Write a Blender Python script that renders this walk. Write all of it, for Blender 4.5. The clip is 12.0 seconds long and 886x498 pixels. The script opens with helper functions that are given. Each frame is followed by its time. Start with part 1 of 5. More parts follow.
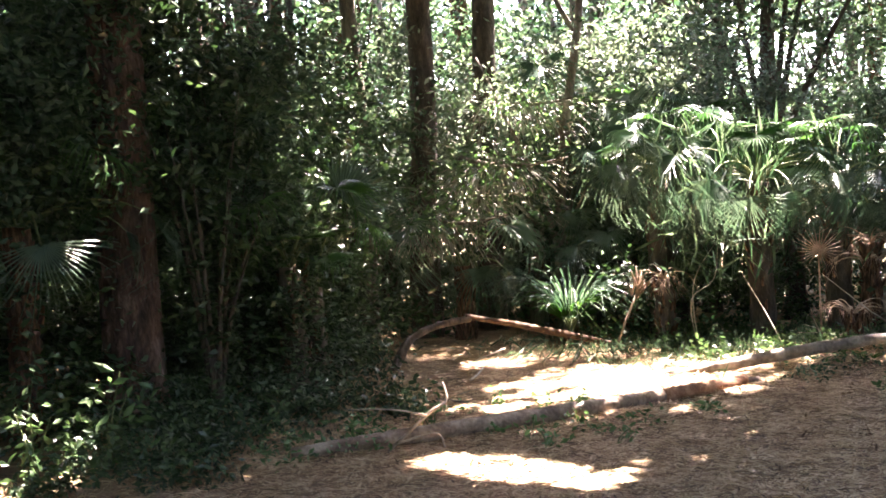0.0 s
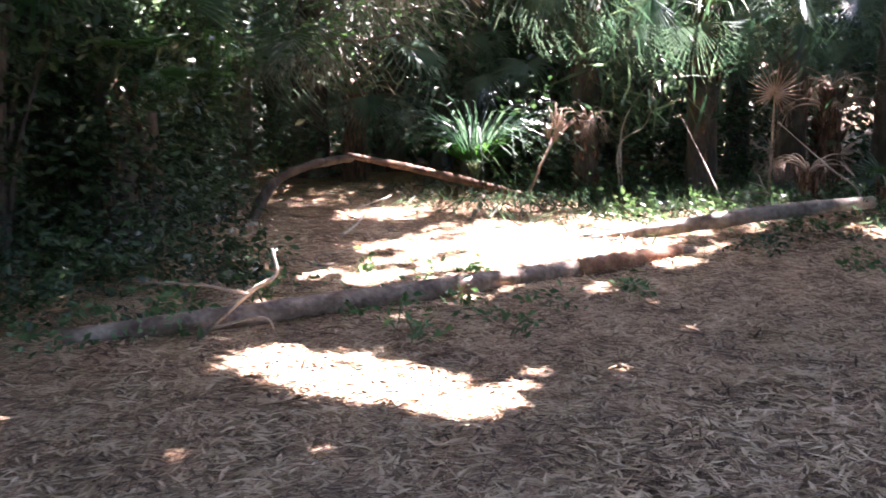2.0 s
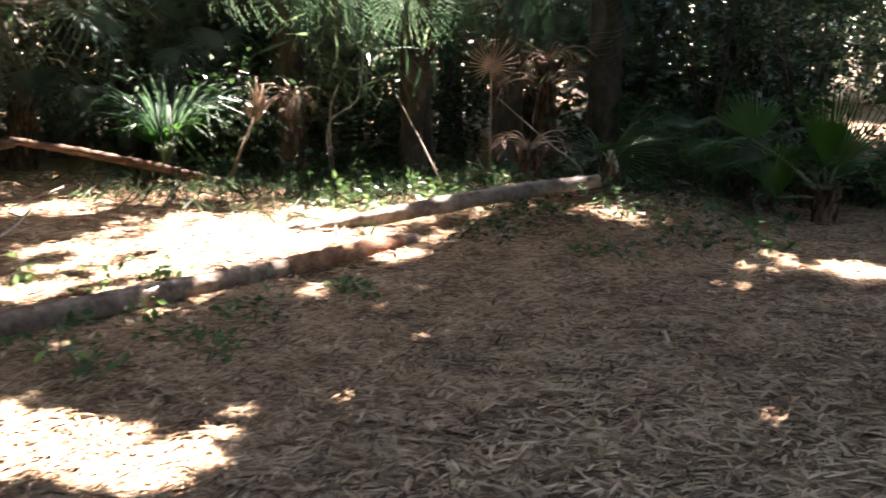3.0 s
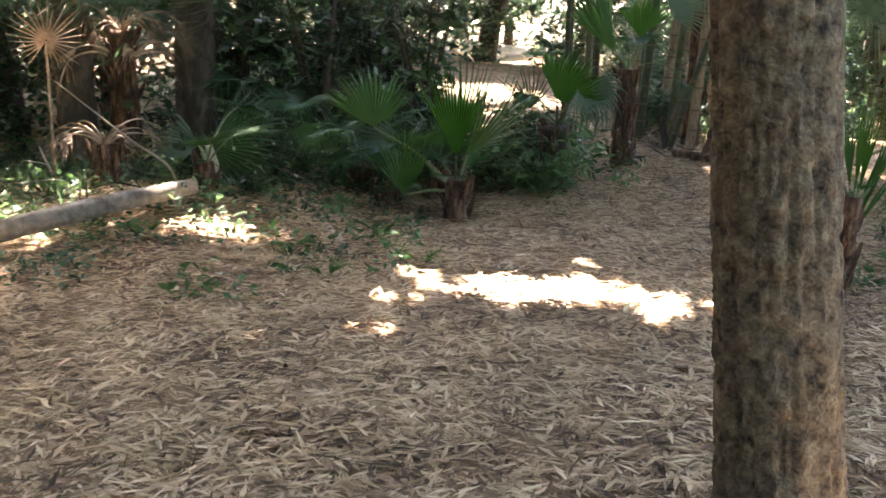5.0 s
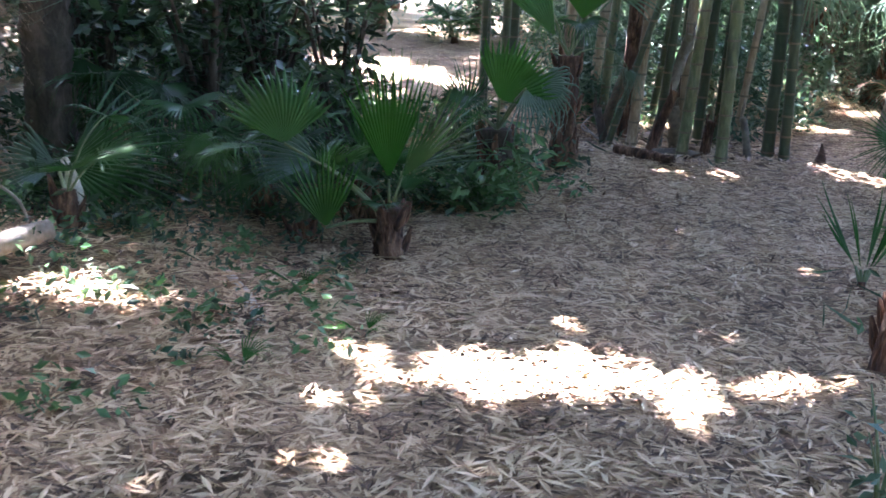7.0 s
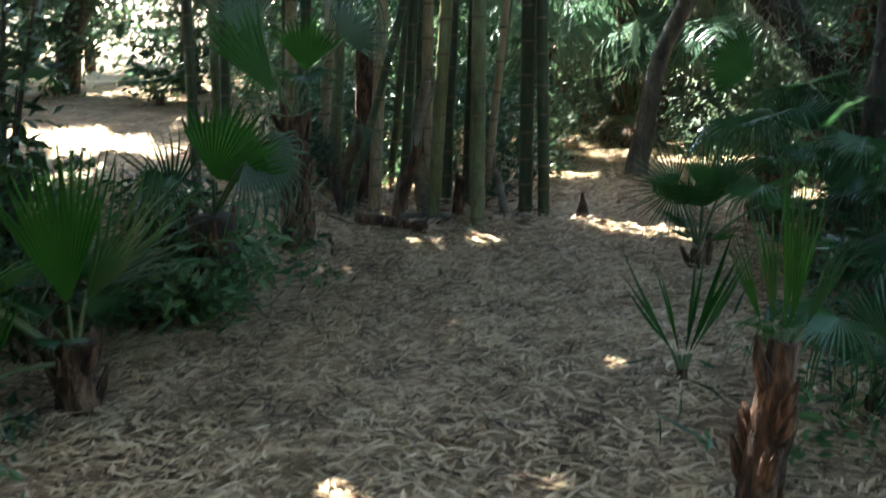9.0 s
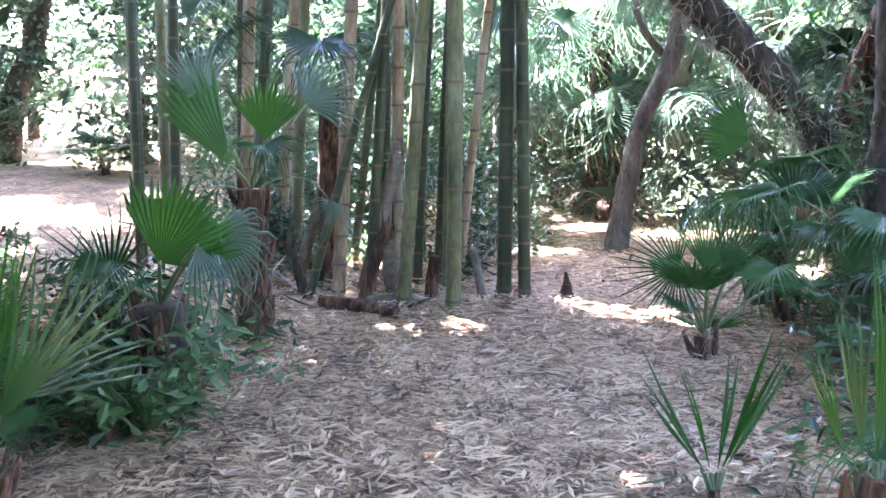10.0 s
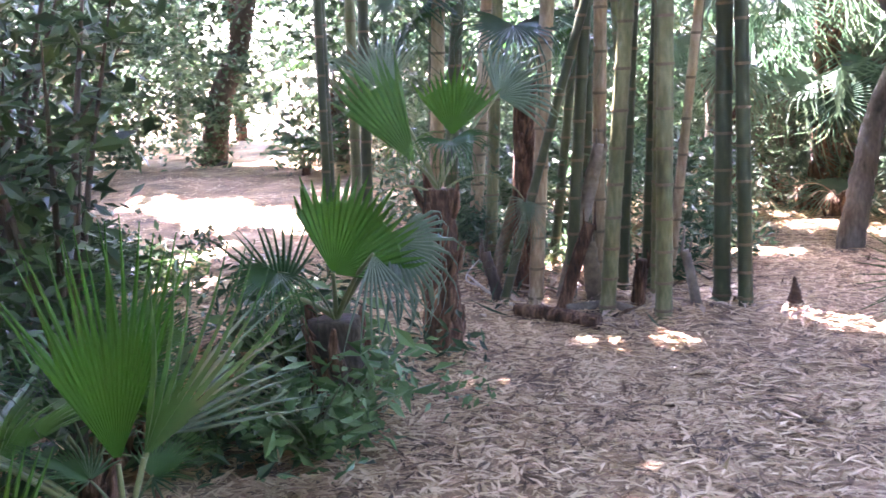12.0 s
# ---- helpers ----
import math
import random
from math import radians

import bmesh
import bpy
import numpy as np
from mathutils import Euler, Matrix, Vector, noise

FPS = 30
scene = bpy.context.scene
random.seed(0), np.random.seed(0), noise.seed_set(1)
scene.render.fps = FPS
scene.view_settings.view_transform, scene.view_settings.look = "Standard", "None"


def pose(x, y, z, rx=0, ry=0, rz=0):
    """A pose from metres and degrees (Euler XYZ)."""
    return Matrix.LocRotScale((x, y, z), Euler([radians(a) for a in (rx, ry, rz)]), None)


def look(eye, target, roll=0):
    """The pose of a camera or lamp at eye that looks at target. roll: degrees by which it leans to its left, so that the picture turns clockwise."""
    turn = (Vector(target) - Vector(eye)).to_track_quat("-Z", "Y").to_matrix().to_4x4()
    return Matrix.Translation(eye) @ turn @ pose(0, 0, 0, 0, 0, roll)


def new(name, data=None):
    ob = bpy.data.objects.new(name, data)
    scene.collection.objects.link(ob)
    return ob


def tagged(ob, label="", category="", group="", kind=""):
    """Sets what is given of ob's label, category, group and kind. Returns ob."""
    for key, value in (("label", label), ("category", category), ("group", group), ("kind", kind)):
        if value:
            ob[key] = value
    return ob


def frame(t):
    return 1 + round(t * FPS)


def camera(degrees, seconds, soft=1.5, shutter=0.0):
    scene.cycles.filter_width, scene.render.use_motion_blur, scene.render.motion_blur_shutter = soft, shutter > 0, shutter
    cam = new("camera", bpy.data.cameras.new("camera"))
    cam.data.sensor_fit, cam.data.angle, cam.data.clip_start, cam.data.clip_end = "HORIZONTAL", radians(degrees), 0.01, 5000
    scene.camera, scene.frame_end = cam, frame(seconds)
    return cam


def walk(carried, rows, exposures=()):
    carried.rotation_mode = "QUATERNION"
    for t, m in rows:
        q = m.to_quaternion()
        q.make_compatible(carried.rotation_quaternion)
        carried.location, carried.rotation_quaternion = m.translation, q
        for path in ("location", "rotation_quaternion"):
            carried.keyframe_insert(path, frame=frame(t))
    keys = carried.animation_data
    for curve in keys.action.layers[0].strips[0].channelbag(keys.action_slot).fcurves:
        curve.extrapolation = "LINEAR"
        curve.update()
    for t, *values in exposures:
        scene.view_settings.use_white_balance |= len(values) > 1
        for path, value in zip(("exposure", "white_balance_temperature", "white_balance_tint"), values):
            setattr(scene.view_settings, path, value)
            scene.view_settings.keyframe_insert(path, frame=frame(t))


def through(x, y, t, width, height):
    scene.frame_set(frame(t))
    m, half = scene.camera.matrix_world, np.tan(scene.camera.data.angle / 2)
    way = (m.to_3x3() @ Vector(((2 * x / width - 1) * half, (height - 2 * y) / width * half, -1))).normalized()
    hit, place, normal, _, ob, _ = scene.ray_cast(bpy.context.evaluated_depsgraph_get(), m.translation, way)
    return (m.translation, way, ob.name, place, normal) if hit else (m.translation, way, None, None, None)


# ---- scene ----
cam = camera(44.85, 12.0, soft=1.6, shutter=0.25)
PATH = [
    (0, (6.113, -8.416, 1.672), (4.141, -8.091, 1.599), -3.0),
    (0.5, (5.728, -8.139, 1.628), (3.756, -7.840, 1.484), -1.5),
    (1, (5.262, -7.973, 1.609), (3.285, -7.764, 1.398), -0.1),
    (1.5, (4.642, -7.817, 1.538), (2.689, -7.499, 1.247), 0.1),
    (2, (4.160, -7.654, 1.498), (2.248, -7.207, 1.117), -0.2),
    (2.5, (3.670, -7.565, 1.464), (1.841, -6.872, 1.048), 0.1),
    (3, (3.238, -7.296, 1.387), (1.523, -6.354, 0.974), 0.6),
    (3.5, (2.867, -6.911, 1.414), (1.248, -5.819, 0.985), 0.2),
    (3.7, (2.775, -6.745, 1.412), (1.191, -5.600, 0.986), 0.1),
    (5.3, (1.958, -6.288, 1.487), (0.792, -4.745, 0.977), 1.1),
    (5.5, (1.845, -6.186, 1.478), (0.720, -4.616, 0.960), 0.9),
    (6, (1.595, -5.985, 1.485), (0.483, -4.407, 0.964), 0.7),
    (6.5, (1.309, -5.779, 1.528), (0.206, -4.196, 1.003), 1.5),
    (7, (1.024, -5.528, 1.573), (-0.023, -3.920, 1.010), 1.8),
    (7.2, (0.966, -5.418, 1.609), (-0.040, -3.793, 1.020), 1.9),
    (8.8, (0.469, -4.523, 1.499), (-0.184, -2.711, 0.959), -0.5),
    (9, (0.420, -4.426, 1.494), (-0.197, -2.583, 1.025), -0.4),
    (9.5, (0.208, -4.106, 1.483), (-0.311, -2.207, 1.132), 0.5),
    (10, (0.103, -3.864, 1.451), (-0.435, -1.969, 1.105), 0.0),
    (10.5, (0.039, -3.686, 1.432), (-0.524, -1.799, 1.080), -0.3),
    (11, (-0.037, -3.513, 1.417), (-0.614, -1.632, 1.058), -0.5),
    (11.5, (-0.042, -3.401, 1.399), (-0.792, -1.581, 1.047), -1.8),
    (12, (-0.064, -3.332, 1.400), (-0.954, -1.575, 1.052), -2.3),
]

walk(cam, [(t, look(eye, target, roll)) for t, eye, target, roll in PATH],
     exposures=[(0, 4.75, 7300, 30), (1.0, 5.15, 6600, 37), (1.5, 5.2, 6200, 39), (2.5, 3.95, 6400, 30), (3.7, 4.35, 7900, 26), (5.3, 5.65, 7100, 22), (6.0, 5.85, 6200, 20), (7.2, 5.35, 5750, 26), (8.8, 4.65, 6450, 3),
                (9.2, 4.75, 6400, 6), (9.7, 6.5, 5800, 26), (10.3, 6.6, 5950, 35), (11, 6.65, 6350, 43), (12, 6.5, 6300, 44)])

# ---- light ----
SUN_ELEVATION, SUN_SIDE = 62.0, 48.0          # degrees; the sun's side is counted from +y towards -x
SUN_WAY = Vector((-math.sin(radians(SUN_SIDE)) * math.cos(radians(SUN_ELEVATION)),
                  math.cos(radians(SUN_SIDE)) * math.cos(radians(SUN_ELEVATION)), math.sin(radians(SUN_ELEVATION))))
world = bpy.data.worlds.new("sky")
scene.world = world
world.use_nodes = True
_bg = world.node_tree.nodes["Background"]
_sky = world.node_tree.nodes.new("ShaderNodeTexSky")
_sky.sky_type, _sky.sun_disc = "NISHITA", False
_sky.sun_elevation, _sky.sun_rotation = radians(SUN_ELEVATION), radians(-SUN_SIDE)
world.node_tree.links.new(_sky.outputs[0], _bg.inputs[0])
_bg.inputs[1].default_value = 0.15
sun = new("sun", bpy.data.lights.new("sun", "SUN"))
sun.data.energy, sun.data.angle, sun.data.color = 5.0, radians(0.6), (1.0, 0.97, 0.92)
sun.matrix_world = look(SUN_WAY * 40, (0, 0, 0))

# ---- materials ----
def material(name):
    m = bpy.data.materials.new(name)
    m.use_nodes = True
    return m, m.node_tree.nodes, m.node_tree.links


def ramp(nodes, stops):
    r = nodes.new("ShaderNodeValToRGB")
    e = r.color_ramp.elements
    while len(e) < len(stops):
        e.new(0.5)
    for k, (p, c) in zip(e, stops):
        k.position, k.color = p, (*c, 1)
    return r


def rough(name, stops, scale=8.0, bump=0.4, roughness=0.85, stretch=(1, 1, 1), fine=60.0, island=0.0, distance=0.02):
    """A dull natural surface: colour from two scales of noise, with relief."""
    m, n, l = material(name)
    b = n["Principled BSDF"]
    co, mp = n.new("ShaderNodeTexCoord"), n.new("ShaderNodeMapping")
    mp.inputs["Scale"].default_value = stretch
    l.new(co.outputs["Object"], mp.inputs[0])
    a, f = n.new("ShaderNodeTexNoise"), n.new("ShaderNodeTexNoise")
    a.inputs["Scale"].default_value, a.inputs["Detail"].default_value = scale, 6
    f.inputs["Scale"].default_value, f.inputs["Detail"].default_value = fine, 4
    l.new(mp.outputs[0], a.inputs["Vector"])
    l.new(mp.outputs[0], f.inputs["Vector"])
    mix = n.new("ShaderNodeMath")
    mix.operation = "MULTIPLY_ADD"
    l.new(f.outputs["Fac"], mix.inputs[0])
    mix.inputs[1].default_value = 0.45
    l.new(a.outputs["Fac"], mix.inputs[2])
    sub = n.new("ShaderNodeMath")
    sub.operation = "SUBTRACT"
    l.new(mix.outputs[0], sub.inputs[0])
    sub.inputs[1].default_value = 0.22
    fac = sub
    if island:
        g, add = n.new("ShaderNodeNewGeometry"), n.new("ShaderNodeMath")
        add.operation = "MULTIPLY_ADD"
        l.new(g.outputs["Random Per Island"], add.inputs[0])
        add.inputs[1].default_value = island
        l.new(sub.outputs[0], add.inputs[2])
        off = n.new("ShaderNodeMath")
        off.operation = "SUBTRACT"
        l.new(add.outputs[0], off.inputs[0])
        off.inputs[1].default_value = island / 2
        fac = off
    r = ramp(n, stops)
    l.new(fac.outputs[0], r.inputs[0])
    l.new(r.outputs[0], b.inputs["Base Color"])
    b.inputs["Roughness"].default_value = roughness
    bp = n.new("ShaderNodeBump")
    bp.inputs["Strength"].default_value, bp.inputs["Distance"].default_value = bump, distance
    l.new(mix.outputs[0], bp.inputs["Height"])
    l.new(bp.outputs[0], b.inputs["Normal"])
    return m


def leafy(name, stops, through=0.35, roughness=0.4, objects=False, gloss=0.5):
    """Leaves: a waxy face that lets some of the light through; each leaf has its own tint."""
    m, n, l = material(name)
    b, out = n["Principled BSDF"], n["Material Output"]
    if objects:
        g = n.new("ShaderNodeObjectInfo")
        src = g.outputs["Random"]
    else:
        g = n.new("ShaderNodeNewGeometry")
        src = g.outputs["Random Per Island"]
    co, tx = n.new("ShaderNodeTexCoord"), n.new("ShaderNodeTexNoise")
    tx.inputs["Scale"].default_value, tx.inputs["Detail"].default_value = 9, 4
    l.new(co.outputs["Object"], tx.inputs["Vector"])
    mix = n.new("ShaderNodeMath")
    mix.operation = "MULTIPLY_ADD"
    l.new(tx.outputs["Fac"], mix.inputs[0])
    mix.inputs[1].default_value = 0.5
    l.new(src, mix.inputs[2])
    sub = n.new("ShaderNodeMath")
    sub.operation = "SUBTRACT"
    l.new(mix.outputs[0], sub.inputs[0])
    sub.inputs[1].default_value = 0.25
    r = ramp(n, stops)
    l.new(sub.outputs[0], r.inputs[0])
    l.new(r.outputs[0], b.inputs["Base Color"])
    b.inputs["Roughness"].default_value = roughness
    b.inputs["Specular IOR Level"].default_value = gloss
    t, s = n.new("ShaderNodeBsdfTranslucent"), n.new("ShaderNodeMixShader")
    gain = n.new("ShaderNodeMixRGB")
    gain.blend_type = "MULTIPLY"
    gain.inputs[0].default_value = 1.0
    gain.inputs[2].default_value = (1.0, 1.08, 0.82, 1)
    l.new(r.outputs[0], gain.inputs[1])
    l.new(gain.outputs[0], t.inputs["Color"])
    s.inputs[0].default_value = through
    l.new(b.outputs[0], s.inputs[1])
    l.new(t.outputs[0], s.inputs[2])
    l.new(s.outputs[0], out.inputs["Surface"])
    return m


SOIL = rough("soil", [(0.25, (0.06, 0.042, 0.026)), (0.5, (0.22, 0.145, 0.08)), (0.75, (0.37, 0.26, 0.152))], 2.2, 0.8, 0.95, fine=45)
LITTER = rough("dry_bamboo_leaf", [(0.08, (0.07, 0.042, 0.022)), (0.32, (0.25, 0.155, 0.085)), (0.6, (0.43, 0.295, 0.165)), (0.95, (0.62, 0.465, 0.285))], 3, 0.2, 0.85, island=0.9)
NEEDLE = rough("pine_straw", [(0.2, (0.13, 0.07, 0.035)), (0.6, (0.34, 0.20, 0.11)), (0.9, (0.5, 0.36, 0.22))], 3, 0.2, 0.8, island=0.8)
GREY_LOG = rough("weathered_wood", [(0.25, (0.045, 0.035, 0.027)), (0.5, (0.16, 0.135, 0.105)), (0.8, (0.36, 0.32, 0.26))], 5, 0.9, 0.85, (1, 1, 1), 30)
LOG_SKIN = rough("bare_log", [(0.25, (0.045, 0.03, 0.02)), (0.5, (0.165, 0.118, 0.083)), (0.8, (0.36, 0.29, 0.22))], 7, 0.8, 0.8, (1, 1, 1), 34)
ROTTEN = rough("rotten_wood", [(0.25, (0.02, 0.011, 0.007)), (0.5, (0.075, 0.038, 0.02)), (0.8, (0.2, 0.125, 0.07))], 9, 1.0, 0.9)
RED_BARK = rough("red_bark", [(0.25, (0.05, 0.022, 0.012)), (0.5, (0.19, 0.085, 0.042)), (0.8, (0.36, 0.2, 0.11))], 9, 0.9, 0.9)
PALE_STICK = rough("bleached_stick", [(0.2, (0.26, 0.23, 0.18)), (0.7, (0.58, 0.54, 0.46))], 9, 0.4, 0.8)
DRY_STALK = rough("dry_stalk", [(0.25, (0.13, 0.105, 0.08)), (0.75, (0.40, 0.35, 0.28))], 9, 0.5, 0.85)
DEAD = rough("dead_frond", [(0.2, (0.10, 0.062, 0.04)), (0.5, (0.26, 0.18, 0.125)), (0.85, (0.52, 0.41, 0.31))], 6, 0.3, 0.8, island=0.5)
PALM_BARK = rough("palm_bark", [(0.28, (0.022, 0.015, 0.009)), (0.42, (0.085, 0.062, 0.038)), (0.58, (0.14, 0.11, 0.066)), (0.8, (0.24, 0.195, 0.125))], 16, 0.7, 0.95, (1.5, 1.5, 1.7), 60, distance=0.03)
PINE_BARK = rough("pine_bark", [(0.3, (0.022, 0.012, 0.009)), (0.5, (0.08, 0.043, 0.029)), (0.75, (0.2, 0.13, 0.1))], 5, 1.0, 0.9, (1.3, 1.3, 0.5), 30, distance=0.05)
GREY_BARK = rough("grey_bark", [(0.25, (0.04, 0.034, 0.026)), (0.5, (0.13, 0.11, 0.085)), (0.8, (0.30, 0.265, 0.215))], 6, 0.8, 0.9, (1.5, 1.5, 0.4), 40)
DARK_BARK = rough("dark_bark", [(0.25, (0.018, 0.014, 0.010)), (0.5, (0.06, 0.046, 0.034)), (0.8, (0.14, 0.11, 0.085))], 7, 0.9, 0.95, (1.5, 1.5, 0.5), 40)
BOOT = rough("palm_boot", [(0.3, (0.018, 0.009, 0.006)), (0.5, (0.075, 0.036, 0.02)), (0.75, (0.25, 0.145, 0.085))], 14, 1.0, 0.95, (1.6, 1.6, 0.4), 50, distance=0.04)
MOSS = rough("hanging_moss", [(0.2, (0.14, 0.135, 0.105)), (0.8, (0.42, 0.41, 0.34))], 5, 0.2, 0.95, island=0.5)
BAMBOO_GREEN = rough("green_bamboo", [(0.25, (0.035, 0.042, 0.017)), (0.5, (0.115, 0.125, 0.052)), (0.8, (0.29, 0.275, 0.15))], 6.0, 0.3, 0.55, (1, 1, 0.3), 50)
BAMBOO_TAN = rough("aged_bamboo", [(0.25, (0.07, 0.045, 0.026)), (0.5, (0.25, 0.18, 0.105)), (0.8, (0.52, 0.42, 0.29))], 6.0, 0.3, 0.55, (1, 1, 0.3), 50)
# green bamboo again, with the clump's shade put into its colour
BAMBOO_SHADED = rough("shaded_green_bamboo", [(0.25, (0.015, 0.022, 0.010)), (0.5, (0.04, 0.055, 0.024)), (0.8, (0.10, 0.12, 0.055))], 3.0, 0.15, 0.5, (1, 1, 0.35), 40)
NODE_RING = rough("bamboo_node", [(0.2, (0.05, 0.04, 0.025)), (0.8, (0.22, 0.17, 0.10))], 20, 0.3, 0.7)
FAN_GREEN = leafy("fan_leaf", [(0.0, (0.014, 0.05, 0.014)), (0.5, (0.028, 0.088, 0.022)), (1.0, (0.055, 0.135, 0.035))], 0.38, 0.4, True, 0.4)
FAN_SILVER = leafy("silver_fan_leaf", [(0.0, (0.025, 0.062, 0.038)), (0.5, (0.06, 0.11, 0.075)), (1.0, (0.13, 0.19, 0.14))], 0.42, 0.3, True, 0.65)
FAN_BRIGHT = leafy("young_fan_leaf", [(0.0, (0.014, 0.066, 0.008)), (0.5, (0.026, 0.098, 0.013)), (1.0, (0.05, 0.135, 0.024))], 0.5, 0.42, True, 0.3)
STALK = rough("green_stalk", [(0.2, (0.06, 0.09, 0.03)), (0.8, (0.16, 0.19, 0.08))], 10, 0.2, 0.5)
# leaf green set darker, so that shaded growth carries its shade in the colour
LEAF_DARK = leafy("shaded_oak_leaf", [(0.0, (0.012, 0.034, 0.014)), (0.5, (0.027, 0.062, 0.022)), (1.0, (0.06, 0.105, 0.04))], 0.25, 0.38)
# for the unseen shading layer overhead; lets little light through
LEAF_SCREEN = leafy("shade_screen_leaf", [(0.0, (0.05, 0.06, 0.03)), (1.0, (0.12, 0.13, 0.07))], 0.12, 0.6)
LEAF_MID = leafy("shrub_leaf", [(0.0, (0.02, 0.05, 0.028)), (0.5, (0.048, 0.092, 0.052)), (1.0, (0.115, 0.168, 0.105))], 0.45, 0.38)
LEAF_FRESH = leafy("fresh_leaf", [(0.0, (0.05, 0.115, 0.04)), (1.0, (0.12, 0.21, 0.085))], 0.36, 0.35)
LEAF_GREY = leafy("grey_green_leaf", [(0.0, (0.055, 0.082, 0.058)), (0.5, (0.105, 0.14, 0.102)), (1.0, (0.2, 0.235, 0.185))], 0.45, 0.5)

# ---- building blocks ----
rng = np.random.default_rng(5)


def mesh_of(name, verts, faces, mat, smooth=True):
    """A mesh from arrays of vertices and of faces with one number of corners."""
    verts, faces = np.asarray(verts, np.float32), np.asarray(faces, np.int32)
    me = bpy.data.meshes.new(name)
    k = faces.shape[1]
    me.vertices.add(len(verts))
    me.vertices.foreach_set("co", verts.ravel())
    me.loops.add(faces.size)
    me.loops.foreach_set("vertex_index", faces.ravel())
    me.polygons.add(len(faces))
    me.polygons.foreach_set("loop_start", np.arange(0, faces.size, k, dtype=np.int32))
    me.polygons.foreach_set("loop_total", np.full(len(faces), k, np.int32))
    me.polygons.foreach_set("use_smooth", np.full(len(faces), smooth))
    me.materials.append(mat)
    me.update(calc_edges=True)
    me.validate()
    return me


def joined(pieces):
    """Several (verts, faces) as one."""
    vs, fs, n = [], [], 0
    for v, f in pieces:
        vs.append(np.asarray(v, float))
        fs.append(np.asarray(f, int) + n)
        n += len(v)
    return np.concatenate(vs), np.concatenate(fs)


def part(name, geo, mat, parent, label="", smooth=True):
    """One mesh object under a thing or a part; geo: (verts, faces) or a mesh."""
    me = geo if isinstance(geo, bpy.types.Mesh) else mesh_of(name, *geo, mat, smooth)
    ob = new(name, me)
    ob.parent = parent
    if label:
        tagged(ob, label)
    return ob


def thing(name, geo, mat, label, category, group="", kind="", smooth=True):
    return tagged(new(name, mesh_of(name, *geo, mat, smooth)), label, category, group, kind)


def base(name, x, y, z, label, category, group="", turn=0.0):
    ob = new(name)
    ob.matrix_basis = pose(x, y, z, 0, 0, turn)
    ob.empty_display_size = 0.1
    return tagged(ob, label, category, group)


def height(x, y):
    """The lie of the ground: level on the trail, gently uneven beside it."""
    x, y = np.asarray(x, float), np.asarray(y, float)
    z = 0.012 * np.sin(1.7 * x + 0.6) * np.cos(1.3 * y) + 0.008 * np.sin(4.1 * x) * np.sin(3.7 * y + 1)
    z += 0.20 * np.exp(-((x + 3.2) ** 2 / 0.9 + (y + 2.7) ** 2 / 1.3))
    far = np.clip((np.hypot(x + 1, y + 3) - 9) / 20, 0, 1)
    return z + 0.5 * far ** 2


def ground_z(x, y):
    return float(height(x, y))


def curve_points(points, steps):
    """A smooth line through the points (Catmull-Rom)."""
    p = np.array(points, float)
    p = np.vstack([2 * p[0] - p[1], p, 2 * p[-1] - p[-2]])
    out = []
    for i in range(1, len(p) - 2):
        for u in np.arange(steps) / steps:
            a, b, c, d = p[i - 1:i + 3]
            out.append(0.5 * (2 * b + (c - a) * u + (2 * a - 5 * b + 4 * c - d) * u * u + (3 * b - a - 3 * c + d) * u ** 3))
    out.append(p[-2])
    return np.array(out)


def tube(points, radii, sides=10, uneven=0.0, seed=0, caps=True):
    """A round stem along points (quads; the ends closed by fans of quads)."""
    p = np.asarray(points, float)
    r = np.interp(np.linspace(0, 1, len(p)), np.linspace(0, 1, len(radii)), radii)
    d = np.gradient(p, axis=0)
    d /= np.linalg.norm(d, axis=1)[:, None] + 1e-9
    ref = np.array([0.0, 0, 1]) if abs(d[:, 2]).mean() < 0.8 else np.array([0.0, 1, 0])
    s = np.cross(d, ref)
    s /= np.linalg.norm(s, axis=1)[:, None] + 1e-9
    u = np.cross(s, d)
    a = np.linspace(0, 2 * np.pi, sides, endpoint=False)
    g = np.random.default_rng(seed)
    rr = r[:, None] * np.ones(sides)
    if uneven:
        lump = np.cumsum(g.normal(0, 1, (len(p), sides)), axis=0)
        lump = lump - lump.mean(0)
        lump = (lump + np.roll(lump, 1, 1) + np.roll(lump, -1, 1)) / 3
        rr = rr * (1 + uneven * (0.5 * lump / (abs(lump).max() + 1e-9) + 0.5 * g.uniform(-1, 1, rr.shape)))
    v = p[:, None] + (np.cos(a)[None, :, None] * s[:, None] + np.sin(a)[None, :, None] * u[:, None]) * rr[..., None]
    n = len(p)
    i, j = np.meshgrid(np.arange(n - 1), np.arange(sides), indexing="ij")
    f = np.stack([i * sides + j, i * sides + (j + 1) % sides, (i + 1) * sides + (j + 1) % sides, (i + 1) * sides + j], -1).reshape(-1, 4)
    v = v.reshape(-1, 3)
    if caps:
        v = np.vstack([v, p[0], p[-1]])
        c0, c1, e = n * sides, n * sides + 1, (n - 1) * sides
        k = np.arange(0, sides - 1, 2)
        f = np.vstack([f, np.stack([np.full(len(k), c0), (k + 2) % sides, k + 1, k], 1),
                       np.stack([np.full(len(k), c1), e + k, e + k + 1, e + (k + 2) % sides], 1)])
    return v, f


